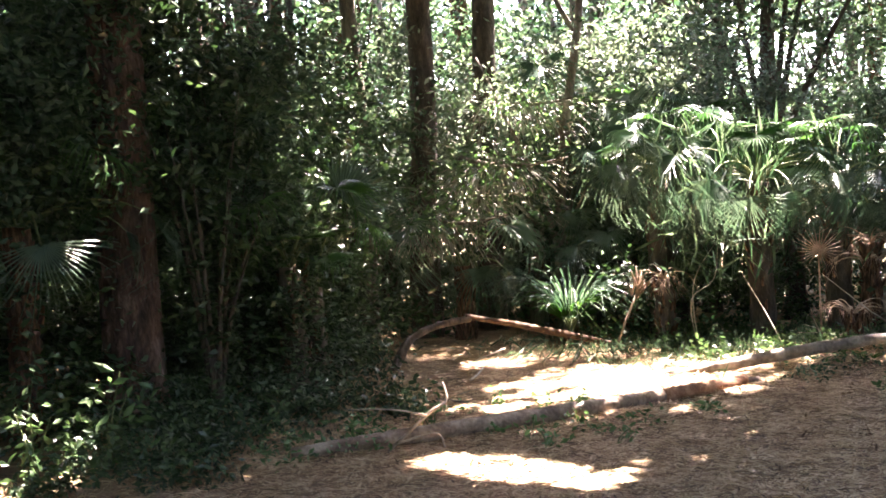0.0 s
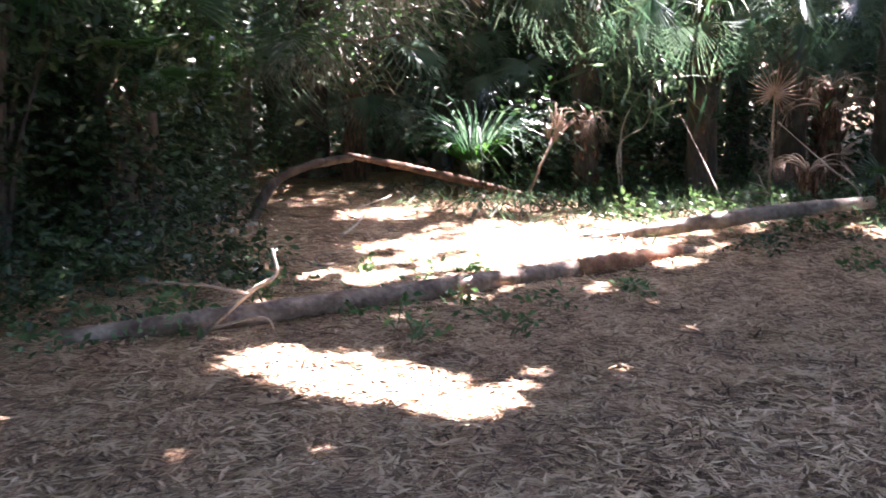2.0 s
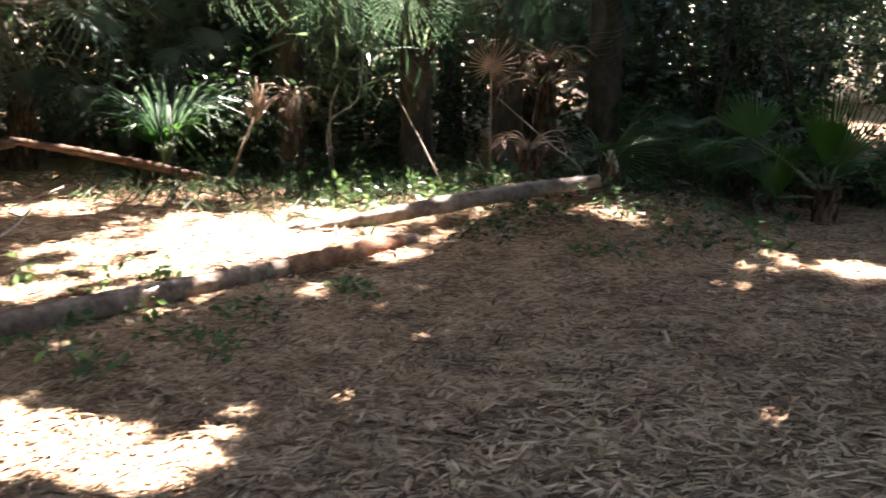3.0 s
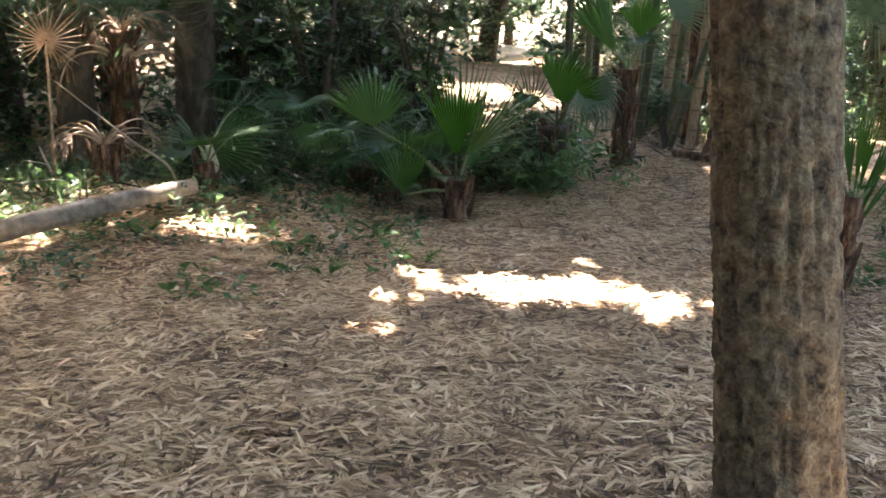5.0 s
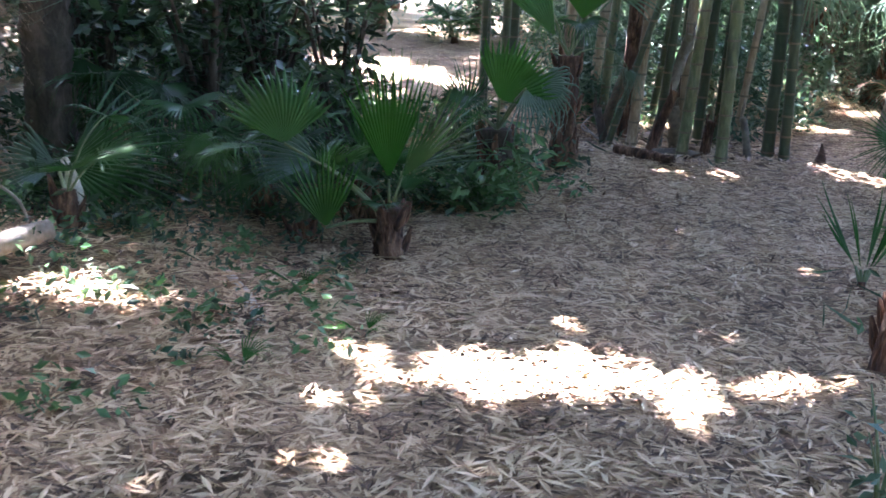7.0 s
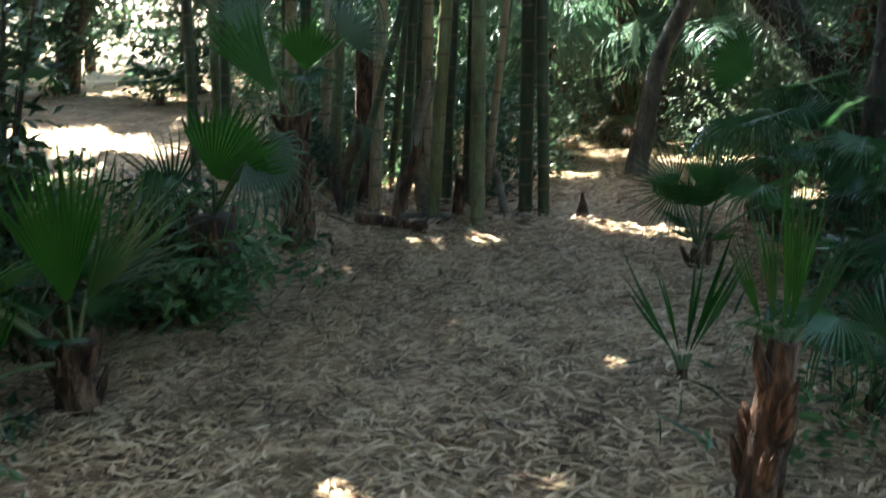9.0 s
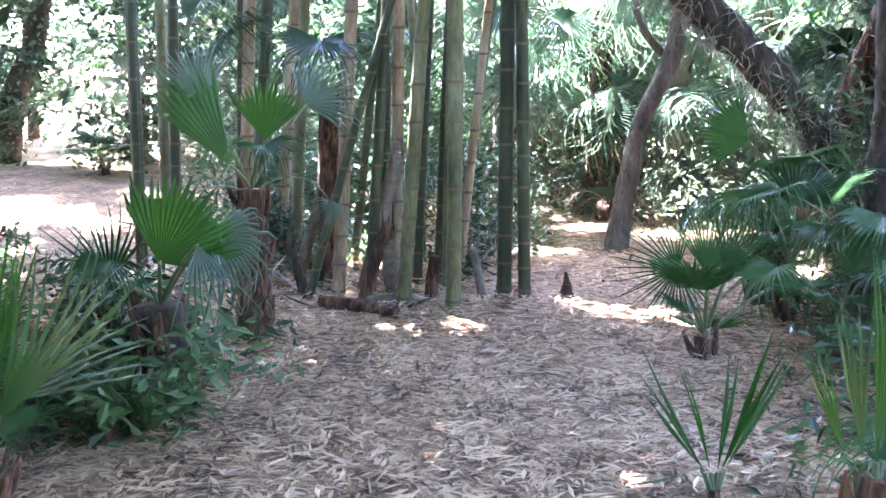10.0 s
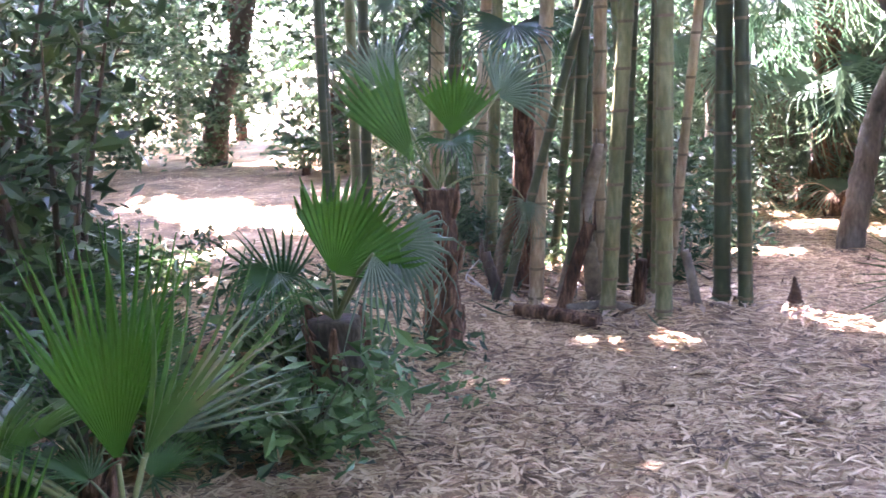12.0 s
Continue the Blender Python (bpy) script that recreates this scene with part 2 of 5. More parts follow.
def leaves(centres, length, wide=0.4, flat=0.5, seed=0, droop=0.0, fold=0.14):
    """Many four-cornered leaves at the centres, lightly folded; flat: how far they lie level."""
    g = np.random.default_rng(seed)
    c = np.asarray(centres, float)
    n = len(c)
    d = g.normal(0, 1, (n, 3))
    d[:, 2] = d[:, 2] * (1 - flat) - droop
    d /= np.linalg.norm(d, axis=1)[:, None] + 1e-9
    up = g.normal(0, 1, (n, 3)) * (1 - flat) + np.array([0, 0, 1.2 * flat])
    s = np.cross(d, up)
    s /= np.linalg.norm(s, axis=1)[:, None] + 1e-9
    nrm = np.cross(s, d)
    ln = (length * g.uniform(0.6, 1.4, n))[:, None]
    w = ln * wide / 2
    mid = c + d * ln * 0.02
    lift = nrm * ln * g.uniform(0.1 * fold, fold, n)[:, None]
    v = np.stack([c - d * ln / 2, mid - s * w + lift, c + d * ln / 2, mid + s * w + lift], 1).reshape(-1, 3)
    return v, np.arange(4 * n).reshape(-1, 4)


def clumps(boxes, count, per, radius, seed=0):
    """Centres of leaves, bunched; boxes: (x0, x1, y0, y1, z0, z1)."""
    g = np.random.default_rng(seed)
    out = []
    area = np.array([(b[1] - b[0]) * (b[3] - b[2]) for b in boxes])
    for b, share in zip(boxes, area / area.sum()):
        k = max(1, round(count * share))
        c = np.stack([g.uniform(b[0], b[1], k), g.uniform(b[2], b[3], k), g.uniform(b[4], b[5], k)], 1)
        c[:, 2] += height(c[:, 0], c[:, 1])
        r = radius * g.uniform(0.5, 1.5, (k, 1, 1)) * np.array([1, 1, 0.7])
        out.append((c[:, None] + g.normal(0, 0.5, (k, per, 3)) * r).reshape(-1, 3))
    return np.concatenate(out)


# ---- fan palms ----
def fan_blade(radius, spread, segments, fused, droop, cup, seed):
    """A pleated fan leaf round the hub at the origin, opening along +y: joined near the hub, split into drooping tips beyond."""
    g = np.random.default_rng(seed)
    half = radians(spread) / 2
    da = 2 * half / segments
    inner, outer = np.linspace(0.03, fused, 4), fused + (1 - fused) * np.array([0.3, 0.6, 0.85, 1.0])
    reach = radius * np.array([(0.72 + 0.28 * math.cos((-half + k * da) * 0.55)) for k in range(segments + 1)])
    bend = droop * g.uniform(0.7, 1.3)

    def spot(a, ln, s, fold, extra, side):
        r = ln * s
        fall = extra * ln * max(0, s - 0.35) ** 2 * 1.6
        r -= fall * 0.55
        dx, dy = math.sin(a), math.cos(a)
        return (dx * r + dy * side, dy * r - dx * side, cup * r * abs(math.sin(a)) - fall + fold)

    vs, fs = [], []
    for k in range(segments + 1):
        vs += [spot(-half + k * da, reach[k], s, 0, bend, 0) for s in inner]
    for k in range(segments):
        a = -half + (k + 0.5) * da
        ln = (reach[k] + reach[k + 1]) / 2 * g.uniform(0.9, 1.06)
        mid = len(vs)
        vs += [spot(a, (reach[k] + reach[k + 1]) / 2, s, 0.85 * reach[k] * s * da / 2, bend, 0) for s in inner]
        for i in range(3):
            l, r, m = k * 4 + i, (k + 1) * 4 + i, mid + i
            fs += [(l, m, m + 1, l + 1), (m, r, r + 1, m + 1)]
        tip = bend * g.uniform(0.5, 1.7)
        lean = g.normal(0, 0.05)
        rows = [(k * 4 + 3, mid + 3, (k + 1) * 4 + 3)]
        for s in outer:
            w = max(0.0012, ln * fused * math.tan(da / 2) * ((1 - s) / (1 - fused)) ** 0.75)
            aa, o = a + lean * (s - fused), len(vs)
            vs += [spot(aa, ln, s, 0, tip, -w), spot(aa, ln, s, 0.85 * w, tip, 0), spot(aa, ln, s, 0, tip, w)]
            rows.append((o, o + 1, o + 2))
        for p, q in zip(rows, rows[1:]):
            fs += [(p[0], p[1], q[1], q[0]), (p[1], p[2], q[2], q[1])]
    return np.array(vs), np.array(fs)


_fronds = {}


def frond_meshes(kind, variant):
    """Stalk and blade of one frond, rooted at the origin and leaning out along +y."""
    if (kind, variant) in _fronds:
        return _fronds[kind, variant]
    g = np.random.default_rng(100 + 17 * variant + 31 * sum(map(ord, kind)))
    #        stalk, lean0, lean1, radius, spread, segments, fused, droop, tilt, material
    spec = {"upright": (0.55, 8, 28, 0.55, 150, 24, 0.5, 0.12, 12, FAN_GREEN),
            "bright": (0.5, 6, 26, 0.55, 150, 24, 0.62, 0.12, 10, FAN_BRIGHT),
            "arching": (0.8, 18, 80, 0.6, 210, 32, 0.33, 0.6, 30, FAN_GREEN),
            "silver": (0.95, 20, 85, 0.75, 230, 34, 0.28, 0.9, 40, FAN_SILVER),
            "hanging": (0.9, 45, 150, 0.78, 160, 26, 0.15, 0.7, 20, FAN_SILVER),
            "spiky": (0.35, 25, 55, 0.5, 220, 26, 0.3, 0.15, 15, FAN_GREEN),
            "grass": (0.2, 10, 40, 0.55, 80, 9, 0.2, 0.5, 10, FAN_BRIGHT),
            "strap": (0.2, 8, 34, 0.85, 60, 7, 0.15, 0.75, 5, FAN_SILVER),
            "dead": (0.5, 30, 125, 0.4, 70, 8, 0.1, 0.2, 15, DEAD)}[kind]
    ln, l0, l1, rad, spread, seg, fused, droop, tilt, mat = spec
    ln, l1, rad = ln * g.uniform(0.8, 1.2), l1 * g.uniform(0.8, 1.15), rad * g.uniform(0.85, 1.15)
    pts, p = [], np.zeros(3)
    n = 10
    for i in range(n + 1):
        pts.append(p.copy())
        a = radians(l0 + (l1 - l0) * i / n)
        p = p + np.array([0, math.sin(a), math.cos(a)]) * ln / n
    stalk = mesh_of("petiole", *tube(pts, [0.013, 0.009, 0.006], 6), DEAD if kind == "dead" else STALK)
    v, f = fan_blade(rad, spread * g.uniform(0.9, 1.1), seg, fused, droop, g.uniform(0.05, 0.3), variant + 7)
    turn = Euler((radians(90 - l1 - tilt), radians(g.uniform(-12, 12)), 0)).to_matrix()
    v = v @ np.array(turn).T + pts[-1]
    blade = mesh_of("blade", v, f, mat, False)
    _fronds[kind, variant] = (stalk, blade)
    return stalk, blade


def frond(parent, kind, variant, m):
    stalk, blade = frond_meshes(kind, variant)
    ob = new("frond", blade)
    ob.parent = parent
    ob.matrix_basis = m
    st = new("petiole", stalk)
    st.parent = ob
    return ob


LEAF_BASE = mesh_of("old_leaf_base", *tube([(0, -0.01, 0), (0, 0.01, 0.06), (0.004, 0.014, 0.12), (-0.004, 0.012, 0.19)], [0.034, 0.028, 0.02, 0.008], 8, 0.25, 3), BOOT)


def held_frond(parent, root, hub, aim, face, radius, spread=120, segments=20, fused=0.55, droop=0.15, mat=FAN_GREEN, seed=0, bow=0.06, cup=0.12):
    """One frond set by hand: root and hub in the world, aim: the way the blade points, face: the side it shows."""
    y = Vector(aim).normalized()
    z = (Vector(face) - y * y.dot(Vector(face))).normalized()
    turn = np.array(Matrix((y.cross(z), y, z)).transposed())
    shift = np.array(parent.matrix_basis.translation)
    v, f = fan_blade(radius, spread, segments, fused, droop, cup, seed)
    ob = part("frond", (v @ turn.T + np.array(hub) - shift, f), mat, parent, smooth=False)
    root, hub = np.array(root, float) - shift, np.array(hub, float) - shift
    mid = (root + hub) / 2 + np.array([0, 0, bow * np.linalg.norm(hub - root)])
    part("petiole", tube(curve_points([root, mid, hub], 6), [0.012, 0.009, 0.007], 6), DEAD if mat is DEAD else STALK, ob)
    return ob


def fan_palm(name, x, y, label, kinds, count, size=1.0, stem=0.1, stem_radius=0.07, seed=0, lean=(0, 0), stem_mat=BOOT, group="", turns=None, tilt=8, category="palmetto"):
    """A palm or palmetto: a stem clad in old leaf bases, and fans out of its top."""
    g = np.random.default_rng(seed)
    z = ground_z(x, y)
    top = base(name, x, y, z, label, category, group)
    pts = curve_points([(0, 0, -0.06), (lean[0] * 0.4, lean[1] * 0.4, stem * 0.5), (lean[0], lean[1], stem)], 8)
    part("stem", tube(pts, [stem_radius * 1.25, stem_radius, stem_radius * 0.9], 14, 0.22, seed), stem_mat, top)
    if stem > 0.1:
        for k in range(min(26, 6 + int(11 * stem / 0.4))):
            a, h = g.uniform(0, 360), g.uniform(0.12, 1.0)
            ob = part("old_leaf_base", LEAF_BASE, BOOT, top)
            ob.matrix_basis = pose(lean[0] * h, lean[1] * h, stem * h - 0.08, 0, 0, a) @ pose(0, stem_radius * 0.8, 0, -g.uniform(4, 26)) @ Matrix.Scale(g.uniform(0.6, 1.1) * min(1, max(0.85, stem_radius / 0.09)), 4)
    for k in range(count):
        a = turns[k % len(turns)] + g.uniform(-10, 10) if turns else 360 * (k * 0.381966) + g.uniform(-20, 20)
        m = pose(lean[0], lean[1], stem - 0.04, 0, 0, a) @ pose(0, 0, 0, g.uniform(-tilt, tilt)) @ Matrix.Scale(size * g.uniform(0.8, 1.15), 4)
        frond(top, kinds[k % len(kinds)], int(g.integers(0, 4)), m)
    return top


# ---- the setting ----
def ground():
    """One sheet out to the horizon, finer near the trail."""
    a = np.concatenate([[-400, -150, -70, -40], np.linspace(-26, 22, 161), [40, 70, 150, 400]])
    X, Y = np.meshgrid(a, a, indexing="ij")
    Z = height(X, Y)
    g = np.random.default_rng(2)
    near = (np.hypot(X + 1, Y + 3) < 14)
    Z = Z + near * g.normal(0, 0.008, Z.shape)
    n = len(a)
    i, j = np.meshgrid(np.arange(n - 1), np.arange(n - 1), indexing="ij")
    f = np.stack([i * n + j, (i + 1) * n + j, (i + 1) * n + j + 1, i * n + j + 1], -1).reshape(-1, 4)
    thing("ground", (np.stack([X, Y, Z], -1).reshape(-1, 3), f), SOIL, "brown woodland soil under dry leaf litter", "ground", kind="structure")


ground()


def on_ground(n, box, seed, lift=0.01):
    g = np.random.default_rng(seed)
    x, y = g.uniform(box[0], box[1], n) + g.normal(0, 0.6, n), g.uniform(box[2], box[3], n) + g.normal(0, 0.6, n)
    return np.stack([x, y, height(x, y) + lift + g.uniform(0, 0.03, n)], 1)


def litter(name, label, boxes, length, wide, mat, seed):
    c = np.concatenate([on_ground(n, b, seed + k) for k, (n, b) in enumerate(boxes)])
    thing(name, leaves(c, length, wide, 0.945, seed, fold=0.04), mat, label, "leaf litter", kind="stuff", smooth=False)


litter("bamboo_leaf_litter", "dry tan bamboo leaves strewn thickly over the trail",
       [(125000, (-3.2, 3.4, -8.5, 1.0)), (60000, (-4.5, 1.6, 0.2, 6.5)), (30000, (-6.5, 0.5, -9.5, -2.5)), (9000, (-10, 3, 4, 12)), (9000, (-11, -4, 0, 8)), (6000, (2.5, 8, -11, -4))],
       0.096, 0.16, LITTER, 11)
litter("pine_straw", "reddish brown pine straw and bark crumbs under the trees",
       [(26000, (-2.2, 5.0, -9.2, -5.6)), (16000, (-9, 0.5, -10.5, -3)), (3500, (-5, -1.5, -4, 1)), (3000, (0.3, 3, -4, 3)), (5000, (-12, -6, -9, 2))], 0.14, 0.045, NEEDLE, 21)

# gaps in the added leaf layer that let sun reach the ground: x, y, half length, half width, turn in degrees
GLADES = [(-0.4, -6.92, 0.8, 0.34, 40), (-3.45, -4.85, 2.25, 1.0, 118), (-3.75, -8.65, 0.4, 0.2, 30), (-5.3, -9.2, 0.5, 0.3, 30), (-5.0, -6.05, 0.5, 0.28, 70), (-0.66, -2.34, 0.4, 0.38, 45), (-0.34, -2.16, 0.15, 0.12, 30), (0.06, -1.84, 0.28, 0.14, 38), (-0.75, -1.75, 0.16, 0.08, 30), (-0.22, -1.45, 0.14, 0.07, 30), (-1.41, 1.6, 0.16, 0.12, 30), (-2.14, 2.31, 0.3, 0.16, 30),
          (-1.06, -2.92, 0.16, 0.09, 20), (-0.93, -3.28, 0.17, 0.11, 20), (-5.2, -8.5, 0.7, 0.4, 30), (-4.2, -8.95, 0.4, 0.3, 60), (-6.4, -8.0, 0.8, 0.5, 20), (-7.4, -8.7, 1.0, 0.7, 0), (-6.1, -9.7, 0.9, 0.6, 50), (-7.0, -6.9, 1.0, 0.7, 30), (-8.3, -5.8, 1.1, 0.8, 0), (-8.6, -7.6, 1.2, 0.8, 0), (-3.75, -3.2, 0.35, 0.22, 20), (-1.0, -10.2, 0.34, 0.24, 30), (-1.32, -2.5, 0.14, 0.07, 20), (-2.45, -2.95, 0.4, 0.16, 30), (-1.66, 1.5, 0.26, 0.11, 20), (-0.65, 2.25, 0.5, 0.12, 165),
          (-1.35, 4.1, 0.35, 0.2, 30), (-6.7, 4.9, 1.7, 0.62, 155), (-5.3, 3.0, 0.6, 0.14, 100), (-4.6, 2.0, 0.5, 0.12, 30), (-6.2, 6.6, 0.8, 0.2, 150), (-2.45, 3.3, 0.5, 0.2, 0), (-6.3, -5.9, 1.3, 0.8, 100), (-7.6, -4.2, 1.0, 0.7, 60),
          (1.75, -4.0, 0.45, 0.25, 60), (-3.0, 1.2, 0.3, 0.2, 0), (0.5, 3.6, 0.5, 0.2, 60), (-4.6, -2.6, 0.6, 0.3, 80), (1.2, 2.0, 0.3, 0.15, 0), (-5.9, -5.1, 0.8, 0.6, 0), (-5.3, -4.5, 1.0, 0.5, 100), (-4.7, -3.8, 0.6, 0.4, 40), (-1.28, -9.82, 0.3, 0.18, 10)]


def sunny(x, y):
    """How near a place lies to a glade: under 1 inside it, with ragged borders."""
    near = np.full(len(x), 9.0)
    wob = 0.2 * np.sin(5.3 * x + 2 * np.sin(3.1 * y)) + 0.14 * np.sin(6.1 * y + 1.7 * np.sin(4.3 * x)) + 0.16 * np.sin(13 * x + 9 * y) + 0.14 * np.sin(21 * x - 17 * y)
    for cx, cy, a, b, turn in GLADES:
        c, s = math.cos(radians(turn)), math.sin(radians(turn))
        u, v = (x - cx) * c + (y - cy) * s, -(x - cx) * s + (y - cy) * c
        near = np.minimum(near, np.sqrt((u / a) ** 2 + (v / b) ** 2) * (1 + wob))
    return near


def canopy():
    """An unseen leaf layer added overhead to block the sun, thinning out to openings over the glades."""
    g = np.random.default_rng(31)
    n = 290000
    c = np.stack([g.uniform(-14, 9.5, n), g.uniform(-14, 12, n), g.uniform(6.0, 8.0, n)], 1)
    way = np.array(SUN_WAY)
    low = c - way * (c[:, 2:] / way[2])
    edge = np.hypot(low[:, 0] + 1.5, low[:, 1] + 2.5)
    patchy = np.sin(1.9 * low[:, 0] + 1.3 * np.sin(1.1 * low[:, 1])) * np.sin(2.3 * low[:, 1] + 1.7 * np.sin(0.9 * low[:, 0]))
    clearing = (low[:, 0] > -10.5) & (low[:, 0] < -4) & (low[:, 1] > 0) & (low[:, 1] < 8.5)
    pines = (low[:, 0] > -6) & (low[:, 0] < 1) & (low[:, 1] < -8)
    leafy_share = np.clip((sunny(low[:, 0], low[:, 1]) - 0.62) / 0.6, 0, 1) ** 2.2 + 0.006
    keep = (g.random(n) < leafy_share) & ((~((edge > 7.5) & (patchy > 0.05) & (low[:, 0] < 0.5)) & ~((low[:, 1] > 5.0) & (patchy > np.where(low[:, 0] > -4.5, -0.85, -0.2)))) | clearing | pines) & (low[:, 0] < 8)
    thing("shade_canopy", leaves(c[keep], 0.26, 0.6, 0.6, 32), LEAF_SCREEN, "unseen leaf layer added overhead to shade the wood", "tree canopy", kind="stuff", smooth=False)


canopy()

# ---- trees ----
def bark_tree(name, label, points, radii, mat, sides=18, uneven=0.12, seed=0, limbs=(), category="tree", crown=0):
    """A standing trunk with limbs and, high up, a crown of leaves; points start at the ground."""
    p0 = points[0]
    top = base(name, p0[0], p0[1], ground_z(p0[0], p0[1]), label, category)
    loc = [(x - p0[0], y - p0[1], z) for x, y, z in points]
    loc[0] = (0, 0, -0.1)
    part("trunk", tube(curve_points(loc, 14), radii, sides, uneven, seed), mat, top)
    for k, (pts, r) in enumerate(limbs):
        part("limb", tube(curve_points([(x - p0[0], y - p0[1], z) for x, y, z in pts], 8), r, 8, 0.15, seed + k), mat, top)
    if crown:
        g = np.random.default_rng(seed + 5)
        e = np.array(loc[-1])
        cc = e + g.normal(0, 1, (14, 3)) * [0.9, 0.9, 0.5]
        c = (cc[:, None] + g.normal(0, 0.4, (14, crown // 14, 3))).reshape(-1, 3)
        part("crown", leaves(c, 0.16, 0.5, 0.4, seed), LEAF_DARK, top, smooth=False)
        for k in range(5):
            part("limb", tube(curve_points([loc[-2], (np.array(loc[-2]) + cc[k]) / 2 + [0, 0, 0.2], cc[k]], 6), [radii[-1] * 0.7, radii[-1] * 0.4, 0.015], 7, 0.1, k), mat, top)
    return top


def palm_trunk():
    """The near cabbage palm: rough, ringed and fissured, with a flared foot."""
    n, sides, hgt = 230, 96, 6.3
    z = np.linspace(-0.08, hgt, n)[:, None]
    a = np.linspace(0, 2 * np.pi, sides, endpoint=False)[None]
    g = np.random.default_rng(8)
    r = 0.147 + 0.045 * np.exp(-np.clip(z, 0, 9) / 0.22) + 0.006 * np.sin(2.1 * z)
    ring = np.abs(((z + 0.012 * np.sin(3 * a) + 0.008 * np.sin(7 * a + z * 3)) / 0.075) % 1 - 0.5) * 2
    block = np.repeat(g.uniform(0, 1, (n // 5 + 1, sides // 8)), 5, 0)[:n]
    r = r - 0.011 * (ring > 0.8) * np.repeat(block, 8, 1) - 0.006 * (ring > 0.8) * g.uniform(0.2, 1, (n, sides))
    cracks = np.zeros((n, sides))
    for k in range(1100):
        zi, ai, ln = g.integers(0, n), g.integers(0, sides), g.integers(3, 11)
        cracks[zi:zi + ln, ai] = g.uniform(0.6, 1.6)
        cracks[zi:zi + ln, (ai + 1) % sides] = np.maximum(cracks[zi:zi + ln, (ai + 1) % sides], 0.3)
    r = r - 0.010 * cracks + g.normal(0, 0.0024, (n, sides)) + 0.003 * np.sin(5 * a + 2 * np.sin(z * 1.5))
    x, y = 0.085 * (0.75 - z) * (1 - 0.06 * z), 0.058 * (0.75 - z) * (1 - 0.06 * z)
    v = np.stack([x + r * np.cos(a), y + r * np.sin(a), z + 0 * a], -1).reshape(-1, 3)
    i, j = np.meshgrid(np.arange(n - 1), np.arange(sides), indexing="ij")
    f = np.stack([i * sides + j, i * sides + (j + 1) % sides, (i + 1) * sides + (j + 1) % sides, (i + 1) * sides + j], -1).reshape(-1, 4)
    top = base("cabbage_palm", 1.125, -3.93, ground_z(1.125, -3.93), "tall cabbage palm with a rough grey-brown ringed trunk beside the trail", "palm tree")
    part("trunk", (v, f), PALM_BARK, top)
    for k in range(16):
        frond(top, ("arching", "silver")[k % 2], k % 4, pose(-0.29, -0.2, 6.2, 0, 0, k * 137.5) @ Matrix.Scale(1.5, 4))


palm_trunk()


def pine(x, y):
    top = base("pine_tree", x, y, ground_z(x, y), "big pine with reddish brown flaking plated bark", "pine tree")
    n, sides = 200, 72
    z = np.linspace(-0.1, 8.5, n)[:, None]
    a = np.linspace(0, 2 * np.pi, sides, endpoint=False)[None]
    g = np.random.default_rng(4)
    seeds = np.stack([g.uniform(0, 2 * np.pi, 420), g.uniform(0, 8.5, 420)], 1)
    da = np.abs(a[..., None] - seeds[:, 0])
    da = np.minimum(da, 2 * np.pi - da) * 0.26
    d = np.sort(np.sqrt((da * 2.0) ** 2 + ((z[..., None] - seeds[:, 1]) * 0.9) ** 2), -1)
    r = 0.25 - 0.008 * z + 0.06 * np.exp(-np.clip(z, 0, 9) / 0.3) - 0.03 * np.exp(-((d[..., 1] - d[..., 0]) / 0.02) ** 2) + g.normal(0, 0.003, (n, sides))
    v = np.stack([r * np.cos(a), r * np.sin(a), z + 0 * a], -1).reshape(-1, 3)
    i, j = np.meshgrid(np.arange(n - 1), np.arange(sides), indexing="ij")
    f = np.stack([i * sides + j, i * sides + (j + 1) % sides, (i + 1) * sides + (j + 1) % sides, (i + 1) * sides + j], -1).reshape(-1, 4)
    part("trunk", (v, f), PINE_BARK, top)
    c = g.normal(0, 1, (2500, 3)) * [1.4, 1.4, 0.6] + [0, 0, 9]
    part("crown", leaves(c, 0.3, 0.12, 0.3, 4), LEAF_DARK, top, smooth=False)
    for k in range(6):
        w = k * 1.05
        part("limb", tube(curve_points([(0, 0, 7.9 + 0.1 * k), (0.8 * math.cos(w), 0.8 * math.sin(w), 8.6), (1.7 * math.cos(w), 1.7 * math.sin(w), 8.9)], 6), [0.07, 0.045, 0.015], 8, 0.1, k), PINE_BARK, top)


pine(-3.1, -9.55)

bark_tree("slim_tree", "slim young tree with a forked grey-brown stem", [(-7.4, -4.68, 0), (-7.45, -4.6, 1.6), (-7.3, -4.5, 2.8), (-7.35, -4.25, 4.2), (-7.6, -4.0, 6.0)], [0.09, 0.065, 0.06, 0.05, 0.03], GREY_BARK, 12, 0.1, 1,
          limbs=[([(-7.35, -4.3, 3.8), (-7.4, -4.6, 4.4), (-7.6, -4.9, 5.4)], [0.04, 0.03, 0.02]), ([(-7.45, -4.65, 0.9), (-7.3, -4.85, 1.7), (-7.4, -5.2, 2.6), (-7.6, -5.6, 3.6)], [0.045, 0.035, 0.03, 0.02]),
                 ([(-7.4, -4.62, 1.3), (-7.2, -4.45, 1.6), (-7.2, -4.3, 1.9)], [0.03, 0.02, 0.01])])
bark_tree("mossy_tree", "dark trunk hung with grey moss and dead fronds", [(-7.9, -6.35, 0), (-7.85, -6.35, 1.5), (-7.75, -6.3, 3.0), (-7.8, -6.3, 6.0)], [0.22, 0.18, 0.17, 0.14], DARK_BARK, 16, 0.15, 2)
